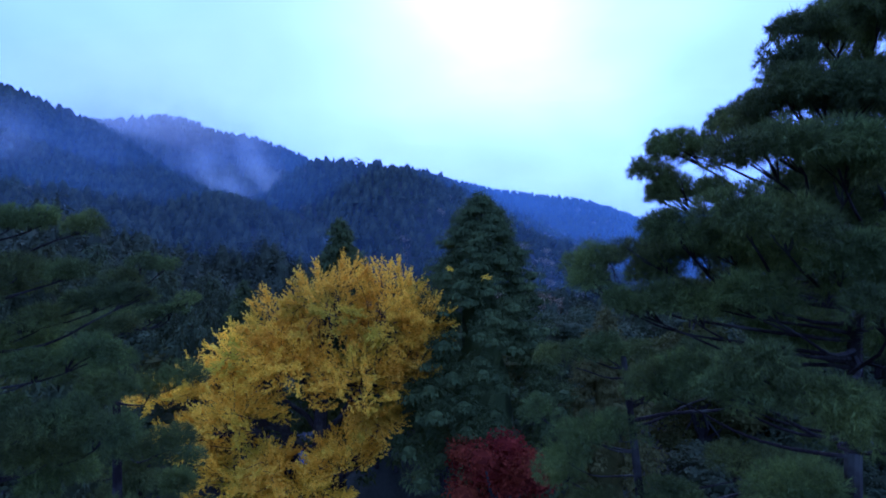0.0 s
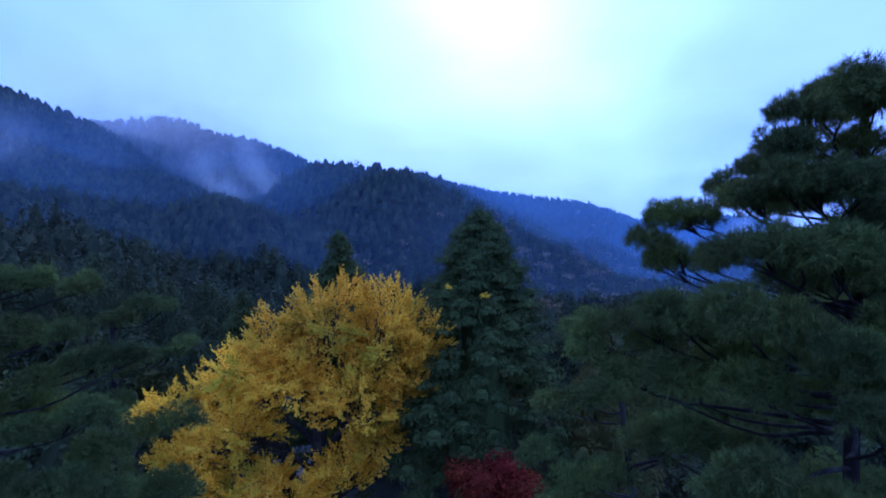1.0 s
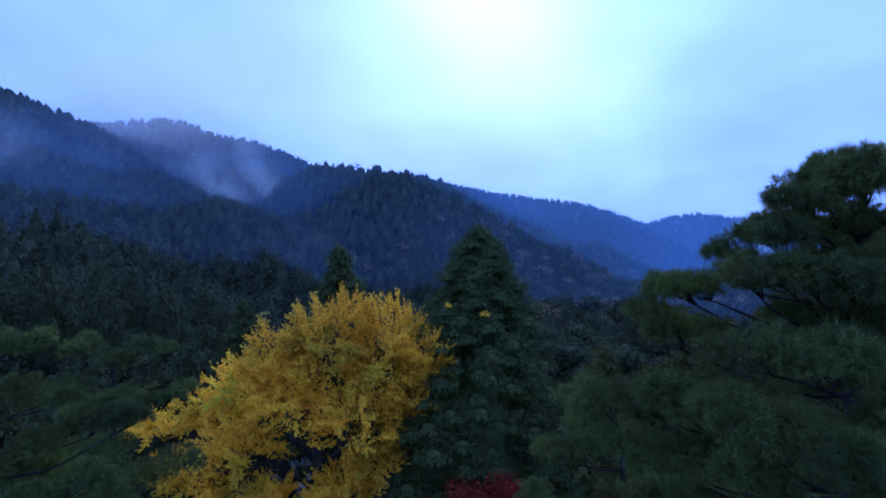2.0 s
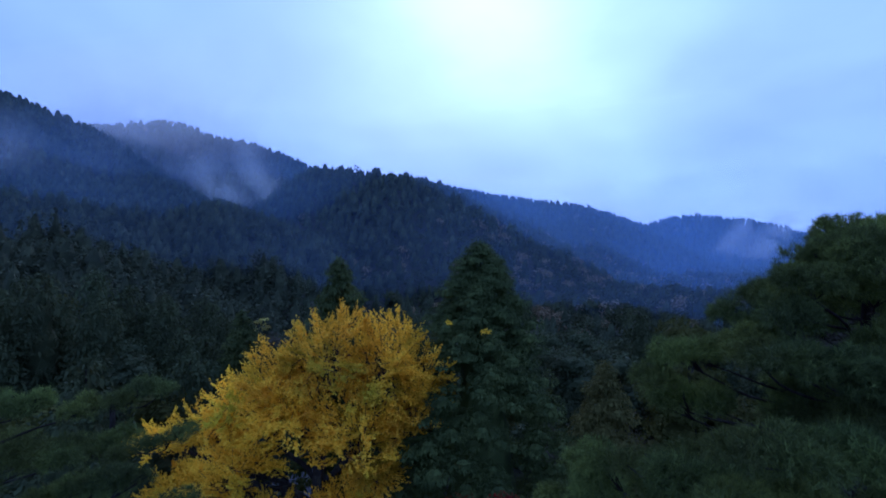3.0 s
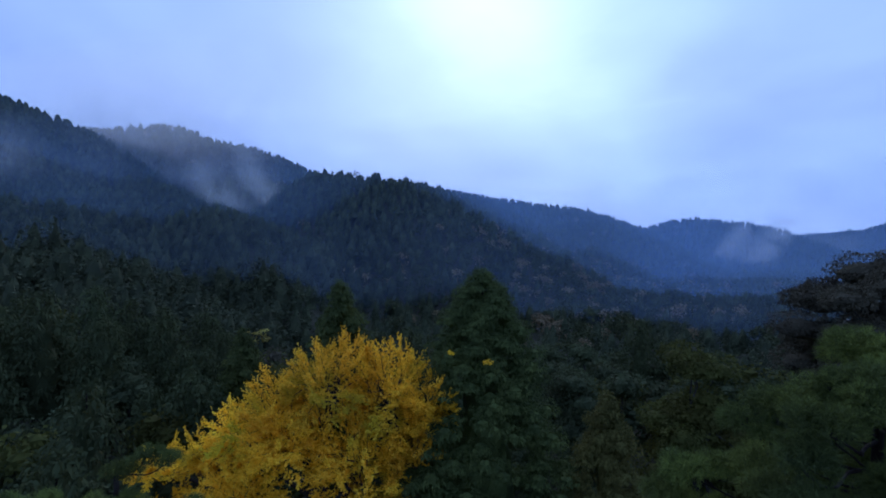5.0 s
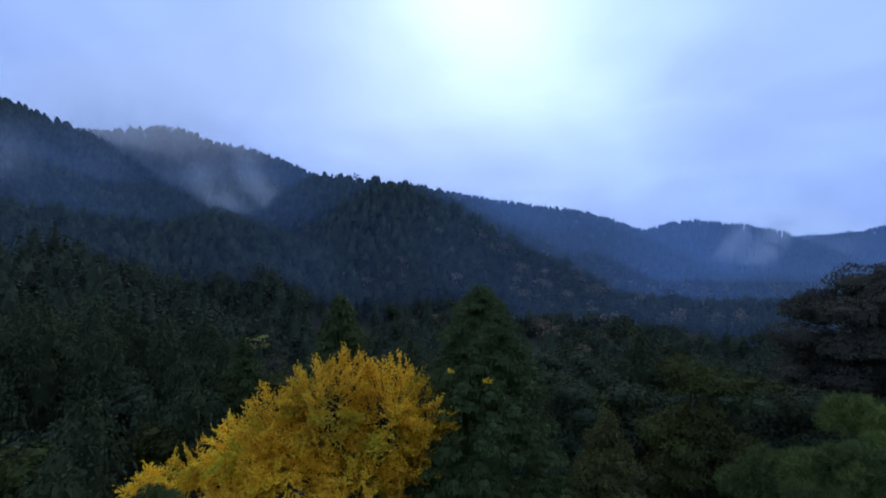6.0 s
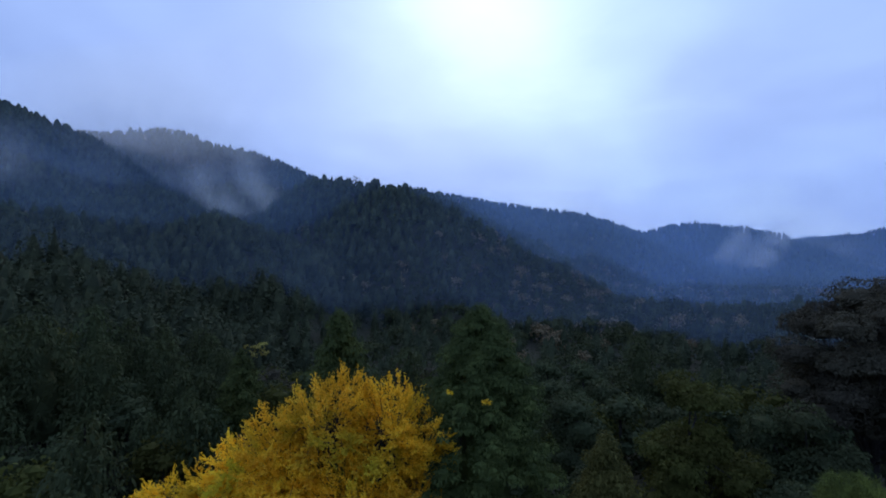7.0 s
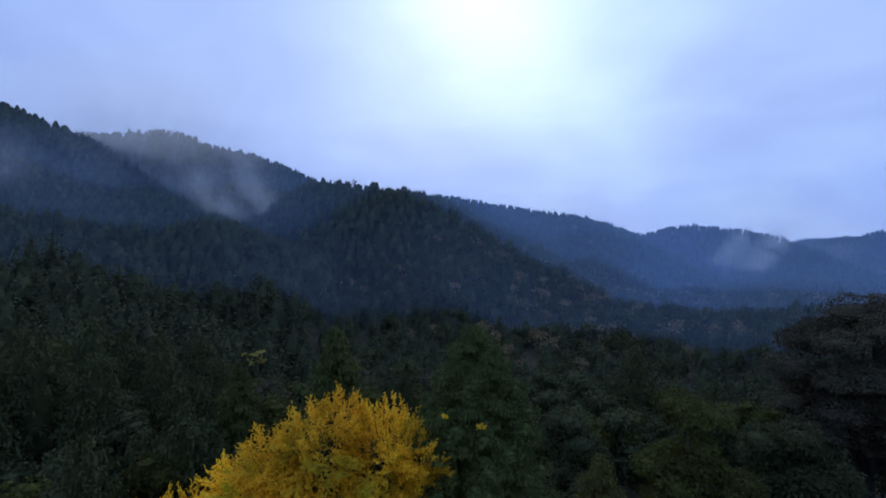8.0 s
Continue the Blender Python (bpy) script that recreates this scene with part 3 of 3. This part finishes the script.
        limb = part("limb", smooth(mesh_from("limb", np.concatenate(wood), 4, GREY_BARK)), root)
        part("foliage", mesh_from("foliage", np.concatenate(leaves), 4, GINKGO), limb, "golden leaves on short feathery shoots")


def needle_tuft(rng, count=20, length=0.12, width=0.005):
    """One brush of needles that opens upward from a twig's end."""
    d = on_ball(count, rng, 0.25)
    side = unit(np.cross(d, rng.normal(size=d.shape))) * width / 2
    root = np.stack([np.zeros(count), np.zeros(count), rng.uniform(-0.05, 0.02, count)], 1)
    tip = root + d * (rng.uniform(0.75, 1.1, count) * length)[:, None]
    return np.stack([root + side, tip, root - side], axis=1)


def turned(rng, way):
    """Rotation matrices that carry z to way, with a random turn."""
    way = unit(way)
    a = unit(np.cross(way, rng.normal(size=way.shape)))
    return np.stack([a, np.cross(way, a), way], -1)


def mop(mid, r, rng, forms, count):
    """One rounded cushion of pine: small domes of needle brushes, filled with brushes inside, skirts hanging at the rim."""
    domes = on_ball(9, rng, -0.05)
    domes[:, 2] *= 0.7
    spots, ways = [], []
    for e in domes:
        hub, wide = mid + e * r * 0.60 * rng.uniform(0.85, 1.12) - [0, 0, 0.06 * r], r * rng.uniform(0.38, 0.52)
        n = max(8, int(count * (r / 0.4) ** 1.7 / 9))
        d = on_ball(n, rng, -0.6)
        deep = np.where(rng.uniform(size=n) < 0.72, rng.uniform(0.85, 1.0, n), rng.uniform(0.3, 0.85, n))
        spots.append(hub + d * np.array([1.0, 1.0, 0.88]) * wide * deep[:, None])
        way = d * 0.9 + e * 0.35 + rng.normal(size=(n, 3)) * 0.2
        way[:, 2] += np.where(d[:, 2] < 0.2, -0.9, 0.35)
        ways.append(way)
    p, way = np.concatenate(spots), np.concatenate(ways)
    m = turned(rng, way)
    which = rng.integers(0, len(forms), len(p))
    soup = []
    for i, form in enumerate(forms):
        g = which == i
        scale = rng.uniform(0.75, 1.15, g.sum())[:, None, None] * (0.75 + 0.5 * r)
        soup.append((np.einsum("nij,kj->nki", m[g], form.reshape(-1, 3)) * scale + p[g][:, None]).reshape(-1, 3, 3))
    return np.concatenate(soup)


def pine(name, foot, top, mops, label, seed, count=430, fine=15):
    """A pine: leaning trunk, crooked limbs, and a rounded needle cushion on each. mops: x, y, top height, radius."""
    rng = np.random.default_rng(seed)
    root = tree(name, foot[0], foot[1], label, "tree", "pines round the clearing")
    at = np.array(root.location)
    head = np.array(top, float) - at
    stem = bough((0, 0, -0.3), head, rng, 0.0, 12, 0.008)
    part("trunk", smooth(mesh_from("trunk", tube(stem, np.linspace(0.22, 0.05, 12), 10), 4, PINE_BARK)), root, "dark scaly pine trunk")
    forms = [needle_tuft(rng, fine, 0.10, 0.12 / fine) for _ in range(6)]
    for x, y, z, r in mops:
        r *= 1.0
        mid = np.array([x, y, z - 0.93 * r]) - at
        out = np.linalg.norm(mid[:2] - head[:2])
        z0 = min(mid[2] - 0.25 * out - 0.1, head[2] * 0.985)
        k = np.interp(z0, stem[:, 2], np.arange(12))
        start = np.array([np.interp(k, np.arange(12), stem[:, c]) for c in range(3)])
        line = bough(start, mid - np.array([0, 0, 0.2 * r]), rng, -0.05, 9, 0.045)
        wood = [tube(line, np.linspace(0.014 + 0.006 * out, 0.008, 9), 6)]
        for e in on_ball(4, rng, 0.1):
            wood.append(tube(bough(line[7], mid + e * r * 0.5, rng, 0.0, 4, 0.05), np.linspace(0.011, 0.005, 4), 4))
        limb = part("limb", smooth(mesh_from("limb", np.concatenate(wood), 4, PINE_BARK)), root)
        part("needle_cushion", mesh_from("needle_cushion", mop(mid, r, rng, forms, count), 3, PINE), limb, "rounded cushion of long green needles")


def conifer_mesh(rng, height, radius, power, boughs, leaves, size, mat, start=0.2, tuck=0.0, plume=0.0, slim=0.58):
    """Crown of a near conifer: boughs in uneven tiers, each a few rounded clumps of sprays. plume: size of a clump."""
    out = [core(height * 0.95, radius * 0.36, start, power, rng, 10, 8)]
    for i in range(boughs):
        u = start + (1 - start) * ((i + rng.uniform(0, 1)) / boughs) ** 0.9
        reach = radius * (1 - u) ** power * rng.uniform(0.74, 1.10) + 0.12
        if tuck:
            reach *= min(1.0, 0.55 + (u - start) / tuck)
        a = i * 2.39996 + rng.uniform(-0.5, 0.5)
        d = np.array([math.cos(a), math.sin(a), 0.0])
        foot = np.array([0, 0, u * height + 0.1 * reach])
        for v in (0.92, 0.66):
            if reach * v < 0.2 and v < 0.9:
                continue
            mid = foot + d * reach * v + np.array([0, 0, -0.22 * reach * v * v]) + rng.normal(size=3) * 0.06
            if plume:
                big = min(plume, 0.3 * reach + 0.2) * rng.uniform(0.8, 1.2)
                n = max(12, int(leaves * (big / plume) ** 2))
                if leaves > 60:
                    out.append(lump(mid - [0, 0, 0.1 * big], np.array([0.5, 0.5, 0.36]) * big, rng, 5, 3, 0.2))
                out.append(clump(mid, np.array([big, big, big * 0.72]), n, size, rng, -0.35, slim, 0.5, 0.4, 0.78))
                # sprays hanging from the rim
                e = on_ball(n // 3, rng, -0.2) * [1, 1, 0.2]
                hang = rng.uniform(0.7, 1.3, len(e)) * size * 1.8
                out.append(kites(mid + e * big * 0.95, e * 0.6 + [0, 0, -0.9], hang, hang * 0.35, rng, 0.1, 0.4, e + [0, 0, 0.4], 0.4))
            else:
                big = (0.17 * reach + 0.24) * rng.uniform(0.8, 1.25)
                out.append(clump(mid, np.array([big, big, big * 0.7]), max(6, int(leaves * (0.5 + 0.5 * v))), size, rng, -0.6, slim, 0.55, 0.35, 0.45))
    tipn = 20
    p = np.zeros((tipn, 3))
    p[:, 2] = height * rng.uniform(0.94, 1.0, tipn)
    out.append(kites(p, on_ball(tipn, rng, 0.0) + [0, 0, 0.6], rng.uniform(0.2, 0.45, tipn), np.full(tipn, 0.10), rng, 0.1))
    return mesh_from("crown", np.concatenate(out), 4, mat)


def conifer(name, x, y, top, radius, power, seed, label, boughs=90, leaves=34, size=0.26, start=0.2, tuck=0.0, mat=None, plume=0.0, slim=0.58):
    rng = np.random.default_rng(seed)
    root = tree(name, x, y, label, "tree")
    height = top - root.location.z
    stem = bough((0, 0, -0.3), (0.05, 0.0, height * 0.97), rng, 0, 8, 0.003)
    part("trunk", smooth(mesh_from("trunk", tube(stem, np.linspace(0.02 * height, 0.03, 8), 9), 4, PINE_BARK)), root, "straight reddish-brown trunk")
    part("crown", conifer_mesh(rng, height, radius, power, boughs, leaves, size, mat or CEDAR, start, tuck, plume, slim), root)
    return root


def broadleaf(name, x, y, top, radius, seed, label, mat, leaves=5200, leaf=0.2, lobes=22, low=0.2, knob=0.46, flat=0.7):
    """A round-headed tree: trunk, a limb to each lobe, lobes of single leaves. low: how far down the crown hangs."""
    rng = np.random.default_rng(seed)
    root = tree(name, x, y, label, "tree")
    height = top - root.location.z
    tall = height * (1 - low)
    hub = np.array([0, 0, height - tall * 0.5])
    e = on_ball(lobes, rng, -0.75)
    r = radius * np.linspace(knob, knob * 0.65, lobes)
    wide = np.maximum(radius - r, 0.1)[:, None] * np.array([1, 1, 0]) + np.maximum(tall * 0.5 - r * 0.7, 0.1)[:, None] * np.array([0, 0, 1.0])
    mids = hub + e * wide * np.where(np.arange(lobes) % 3 == 0, rng.uniform(0.3, 0.6, lobes), rng.uniform(0.82, 1.0, lobes))[:, None]
    stem = bough((0, 0, -0.3), hub + [0, 0, tall * 0.1], rng, 0, 7, 0.015)
    part("trunk", smooth(mesh_from("trunk", tube(stem, np.linspace(0.026 * height, 0.012 * height, 7), 9), 4, GREY_BARK)), root)
    for m, size in zip(mids, r):
        limb = part("limb", smooth(mesh_from("limb", tube(bough(stem[rng.integers(3, 7)], m, rng, 0.08, 6), np.linspace(0.10, 0.03, 6), 5), 4, GREY_BARK)), root)
        leafage = [lump(m - [0, 0, 0.12 * size], np.array([0.70, 0.70, 0.60 * flat]) * size, rng, 8, 4, 0.15)]
        leafage.append(clump(m, np.array([size, size, size * flat]), leaves // lobes, leaf, rng, -0.55, 0.72, 0.45, 0.45, 0.78))
        part("foliage", mesh_from("foliage", np.concatenate(leafage), 4, mat), limb)
    return root


ginkgo()
pine("pine_tree", (5.6, 6.4), (5.3, 6.1, 19.8), [
    # crown
    (4.22, 5.0, 19.86, 0.48), (4.04, 5.3, 19.76, 0.42), (3.70, 5.0, 19.55, 0.40), (3.44, 5.0, 19.18, 0.36), (3.36, 5.2, 18.72, 0.34), (4.60, 5.2, 19.95, 0.50),
    (5.1, 6.0, 20.15, 0.60), (5.7, 5.4, 20.0, 0.60), (4.4, 6.0, 19.5, 0.55), (3.22, 4.6, 18.80, 0.36), (3.46, 4.6, 18.85, 0.42), (3.8, 4.5, 18.75, 0.42), (3.55, 5.8, 18.75, 0.32),
    (3.85, 6.5, 19.0, 0.36), (4.15, 6.4, 18.72, 0.36), (4.25, 6.6, 19.25, 0.36),
    # long side limb
    (2.60, 6.1, 18.25, 0.32), (2.88, 6.1, 18.60, 0.36), (3.22, 6.1, 18.56, 0.38), (2.90, 6.1, 18.06, 0.36), (3.25, 6.1, 18.02, 0.34), (2.74, 6.2, 17.95, 0.30),
    # round the stem
    (4.9, 5.6, 19.4, 0.42), (5.0, 5.2, 18.9, 0.40), (5.5, 6.6, 19.3, 0.5), (5.9, 6.4, 18.8, 0.5), (5.2, 6.8, 18.9, 0.45), (4.6, 6.2, 18.3, 0.5), (5.2, 6.0, 17.9, 0.55), (4.3, 5.6, 17.9, 0.45),
    # middle tier
    (2.60, 4.15, 18.12, 0.35), (2.9, 4.1, 18.20, 0.40), (3.3, 4.1, 18.15, 0.42), (3.7, 4.4, 18.1, 0.45), (4.2, 4.8, 18.4, 0.45), (4.6, 5.0, 19.0, 0.5), (5.3, 5.2, 19.2, 0.5), (5.0, 4.9, 18.2, 0.5),
    # broad lower tier
    (1.92, 6.3, 17.20, 0.42), (2.34, 5.8, 17.36, 0.42), (2.42, 5.0, 17.55, 0.40), (2.50, 4.15, 17.66, 0.40), (2.83, 4.1, 17.56, 0.42), (3.39, 4.3, 17.32, 0.45), (1.78, 6.1, 16.88, 0.30),
    (2.9, 5.2, 17.5, 0.5), (3.6, 5.0, 17.4, 0.5), (3.9, 4.4, 17.1, 0.5), (4.5, 4.6, 17.5, 0.5), (2.50, 3.9, 16.35, 0.32), (2.30, 3.95, 16.12, 0.28), (2.9, 3.9, 16.15, 0.38),
    (3.3, 3.9, 16.0, 0.40), (3.7, 3.9, 15.9, 0.45), (3.25, 3.65, 16.8, 0.28), (2.6, 6.0, 17.1, 0.42), (3.0, 5.9, 17.35, 0.45), (2.6, 5.4, 16.8, 0.42), (3.0, 4.7, 16.9, 0.42), (2.2, 5.9, 16.7, 0.36), (3.4, 5.8, 16.9, 0.5), (3.9, 6.2, 17.3, 0.55), (4.4, 6.2, 18.0, 0.5),
    # shaded inside and below
    (3.5, 7.0, 15.7, 0.55), (3.0, 7.2, 15.5, 0.45), (4.1, 6.8, 15.6, 0.6), (5.0, 6.8, 16.4, 0.7), (4.4, 7.4, 16.6, 0.6),
    (5.6, 7.2, 17.4, 0.7), (5.8, 6.8, 18.4, 0.6), (6.4, 6.0, 19.0, 0.6), (3.2, 4.8, 14.6, 0.5), (5.2, 5.0, 16.6, 0.7), (4.8, 6.6, 14.4, 0.8)],
    "tall spreading pine with layered dark green cushions", 21)
pine("pine_tree", (5.2, 9.6), (3.4, 9.3, 15.0), [
    (2.1, 9.0, 15.45, 0.45), (2.6, 9.0, 15.5, 0.40), (3.0, 9.2, 15.6, 0.5), (2.7, 9.5, 14.05, 0.6), (2.3, 9.3, 13.6, 0.5), (3.2, 9.0, 14.2, 0.6), (3.8, 9.4, 14.8, 0.6), (4.4, 9.6, 15.1, 0.7),
    (5.2, 9.8, 15.4, 0.8), (6.2, 9.8, 15.2, 0.8), (4.0, 8.6, 13.2, 0.7), (3.0, 9.6, 12.6, 0.7), (5.4, 8.8, 13.8, 0.8), (6.4, 9.0, 13.6, 0.9), (7.2, 10, 15.6, 0.8), (7.8, 9.4, 14.2, 0.9),
    (3.9, 10.4, 15.3, 0.6), (4.8, 8.0, 12.2, 0.9), (2.4, 10.2, 13.0, 0.6), (1.9, 10.0, 14.2, 0.5)],
    "lower pine with a leaning pale trunk", 22, 260)
pine("pine_tree", (-7.3, 6.9), (-6.9, 6.7, 17.2), [
    (-5.9, 6.8, 17.74, 0.34), (-5.55, 6.8, 17.70, 0.30), (-4.98, 6.9, 17.62, 0.30), (-6.4, 6.6, 17.8, 0.4), (-4.6, 6.9, 16.66, 0.34), (-4.95, 6.9, 16.6, 0.34), (-4.25, 6.9, 16.6, 0.25),
    (-5.5, 6.8, 16.42, 0.4), (-6.1, 6.4, 16.2, 0.42), (-4.7, 6.5, 16.0, 0.42), (-5.2, 6.3, 15.85, 0.42), (-5.6, 6.0, 15.4, 0.45), (-4.9, 5.9, 15.25, 0.42), (-4.5, 5.9, 15.35, 0.38), (-5.9, 5.6, 15.0, 0.5),
    (-4.4, 6.4, 15.0, 0.4), (-5.1, 6.6, 14.4, 0.5), (-5.8, 7.2, 16.0, 0.5), (-5.0, 7.4, 15.3, 0.5), (-6.4, 7.4, 17.0, 0.5), (-5.4, 7.2, 17.0, 0.33), (-4.8, 5.6, 14.2, 0.5), (-5.6, 5.8, 13.8, 0.6),
    (-6.4, 6.0, 14.4, 0.6), (-4.6, 7.0, 13.6, 0.5), (-5.7, 6.6, 17.1, 0.36), (-5.2, 6.8, 17.0, 0.34), (-6.0, 6.2, 16.8, 0.4), (-5.5, 6.2, 14.9, 0.42), (-5.0, 6.2, 14.8, 0.42)],
    "bushy pine with soft green needle cushions", 23)
pine("pine_tree", (-7.8, 11.0), (-7.2, 10.8, 16.4), [
    (-6.2, 10.2, 17.1, 0.40), (-5.75, 10.2, 17.0, 0.33), (-6.7, 10.3, 16.8, 0.45), (-5.05, 9.7, 16.3, 0.30), (-5.4, 9.8, 16.1, 0.30), (-5.7, 9.7, 16.05, 0.35), (-6.2, 9.8, 15.9, 0.45), (-5.2, 9.8, 15.0, 0.5),
    (-5.8, 9.6, 14.8, 0.55), (-6.6, 9.8, 15.2, 0.55), (-7.3, 10.2, 16.0, 0.6), (-7.8, 10.6, 15.0, 0.7), (-5.5, 9.9, 13.7, 0.6), (-6.3, 9.6, 13.6, 0.6), (-7.0, 9.8, 13.9, 0.6), (-5.9, 10.6, 12.6, 0.7), (-6.8, 10.6, 16.0, 0.5)],
    "dark green pine beside the ginkgo", 24, 260)
pine("pine_tree", (-8.8, 14.0), (-8.2, 13.2, 12.7), [
    (-7.4, 11.0, 13.7, 0.5), (-7.9, 11.2, 13.5, 0.5), (-6.8, 12.0, 12.55, 0.55), (-6.3, 12.2, 12.3, 0.5), (-7.4, 12.2, 12.2, 0.6), (-8.2, 12.4, 12.9, 0.7), (-7.2, 12.4, 11.0, 0.8), (-6.2, 12.6, 10.8, 0.7),
    (-8.4, 13.0, 11.4, 0.9), (-9.2, 13.2, 12.6, 0.8), (-8.4, 11.6, 12.4, 0.7), (-9.0, 12.0, 11.0, 0.9)],
    "smaller pine below the hillside", 25, 200)
CEDAR_TREE = conifer("cedar_tree", 2.0, 26.3, 20.1, 8.2, 0.75, 31, "tall conical dark green cedar beside the ginkgo", 210, 280, 0.11, 0.30, 0.10, plume=0.72, slim=0.40)
conifer("cedar_tree", 7.9, 24.0, 14.1, 4.4, 0.85, 32, "small conical cedar in the hollow", 120, 130, 0.12, 0.10, mat=YOUNG_CEDAR, plume=0.48, slim=0.42)
conifer("cypress_tree", -6.8, 32.6, 19.1, 5.6, 0.8, 33, "dark cypress rising behind the ginkgo", 130, 110, 0.17, 0.2, plume=0.6, slim=0.45)
conifer("cypress_tree", -17.8, 44.0, 14.4, 4.4, 0.8, 34, "dark cypress at the foot of the hillside", 90, 80, 0.2, 0.1, plume=0.6, slim=0.45)
broadleaf("maple_tree", 1.9, 20.4, 10.6, 3.0, 41, "low maple in deep red autumn leaf", MAPLE, 13000, 0.12, 26, 0.25, 0.34)
broadleaf("evergreen_oak", 32.6, 37.0, 22.3, 7.6, 42, "great dark brownish tree with a layered crown", RUSSET, 84000, 0.19, 68, 0.12, 0.30, 0.62)
broadleaf("evergreen_oak", 24.6, 34.0, 13.6, 4.6, 45, "dark rounded evergreen below the great tree", BROAD, 20000, 0.23, 34, 0.1, 0.36)
broadleaf("olive_green_tree", 16.6, 31.5, 15.9, 4.4, 43, "round-headed tree with olive green leaves", OLIVE, 24000, 0.2, 34, 0.1, 0.38, 0.65)
broadleaf("evergreen_oak", 11.4, 39.0, 13.0, 4.2, 46, "dark rounded evergreen in the hollow", BROAD, 14000, 0.21, 30, 0.1, 0.38)
broadleaf("evergreen_oak", 20.6, 28.0, 10.4, 3.6, 47, "low dark evergreen at the wood's edge", BROAD, 16000, 0.2, 30, 0.1, 0.38)
broadleaf("yellow_tree", -27.4, 73.5, 10.6, 2.2, 44, "small pale yellow tree at the forest edge", PALE_YELLOW, 1500, 0.20, 10, 0.55, 0.36, 0.3)
rng_spray = np.random.default_rng(77)
for dx, dy, z, wide in ((0.1, -2.6, 15.9, 0.24), (-1.7, -2.3, 16.3, 0.13)):
    spray = clump(np.array([dx, dy, z]), np.array([wide, wide * 0.7, wide * 0.4]), int(300 * wide), 0.13, rng_spray, -0.6, 0.6, 0.5, 0.4, 0.3)
    part("spray", mesh_from("spray", spray, 4, GINKGO), CEDAR_TREE, "yellowed spray among the green")
SOLO = [(-6.6, 26.4, 9.5), (2.0, 26.3, 5.0), (7.8, 24.0, 3.0), (-6.8, 32.6, 3.5), (-17.8, 44, 3.0), (1.9, 20.4, 3.0), (32.6, 37, 6.5), (16.6, 31.5, 4.2), (24.6, 34, 4.2), (11.4, 39, 3.8), (20.6, 28, 3.4), (-28.2, 73.5, 5), (-11, 42, 6)]


def near_woods():
    """Single trees between the clearing and the hills, from a few grown forms."""
    rng = np.random.default_rng(61)
    forms = []
    for i in range(6):
        h = rng.uniform(10.5, 12.5)
        mesh = conifer_mesh(rng, h, rng.uniform(3.1, 4.0), rng.uniform(0.5, 0.75), 44, 22, 0.29, NEAR_GREEN, 0.3, plume=0.75, slim=0.5)
        stem = smooth(mesh_from("trunk", tube(bough((0, 0, -0.4), (0.05, 0, h * 0.97), rng, 0, 6, 0.003), np.linspace(0.2, 0.03, 6), 7), 4, PINE_BARK))
        forms.append(("cedar_tree", h, stem, mesh, "dark green cedar standing in the close wood"))
    for i, mat in enumerate((BROAD, BROAD, OLIVE, RUSSET, BROAD)):
        h = rng.uniform(8.5, 10.5)
        mids = on_ball(13, rng, -0.7) * np.array([1.7, 1.7, 2.4]) + [0, 0, h - 3.6]
        mesh = mesh_from("crown", np.concatenate([clump(m, np.array([1.35, 1.35, 1.0]) * rng.uniform(0.8, 1.15), 110, 0.32, rng, -0.8, 0.7, 0.3, 0.4, 0.55) for m in mids] + [lump(m, (0.7, 0.7, 0.5), rng, 6, 3, 0.15) for m in mids]), 4, mat)
        stem = smooth(mesh_from("trunk", tube(bough((0, 0, -0.4), (0.2, 0.1, h - 2.5), rng, 0, 6, 0.02), np.linspace(0.24, 0.1, 6), 7), 4, GREY_BARK))
        names = ("evergreen_tree", "evergreen_tree", "olive_green_tree", "russet_tree", "evergreen_tree")
        labels = {"evergreen_tree": "rounded dark evergreen in the close wood", "olive_green_tree": "rounded olive green tree in the close wood", "russet_tree": "dull brownish autumn tree in the close wood"}
        forms.append((names[i], h, stem, mesh, labels[names[i]]))
    made = {}
    spots = scatter(rng, 27, 67, radians(46), lambda r: 3.4 + r * 0.008)
    for x, y in spots:
        if any(math.hypot(x - a, y - b) < r for a, b, r in SOLO):
            continue
        left = x < -0.42 * y
        if not left and y < 33 and x < 9:
            continue
        k = rng.integers(0, 6) if rng.uniform() < (0.82 if left and y > 45 else 0.55 if left else 0.06) else (6, 7, 10, 8, 10, 6, 9)[rng.integers(0, 5 if left else 7)]
        name, h, stem, mesh, label = forms[k]
        big = rng.uniform(0.75, 1.12)
        if not left and y < 40:
            big *= 0.9
        z = float(land(x, y)) - 0.1
        m = Matrix.Translation((x, y, z)) @ Matrix.Rotation(rng.uniform(0, 6.28), 4, "Z")
        if k not in made:
            root = new(name)
            tagged(root, label, "tree", "trees of the close wood")
            part("trunk", stem, root)
            part("crown", mesh, root)
            made[k] = root
            root.matrix_basis = m @ Matrix.Scale(big, 4)
        else:
            copy_thing(made[k], m).scale = (big, big, big)


near_woods()
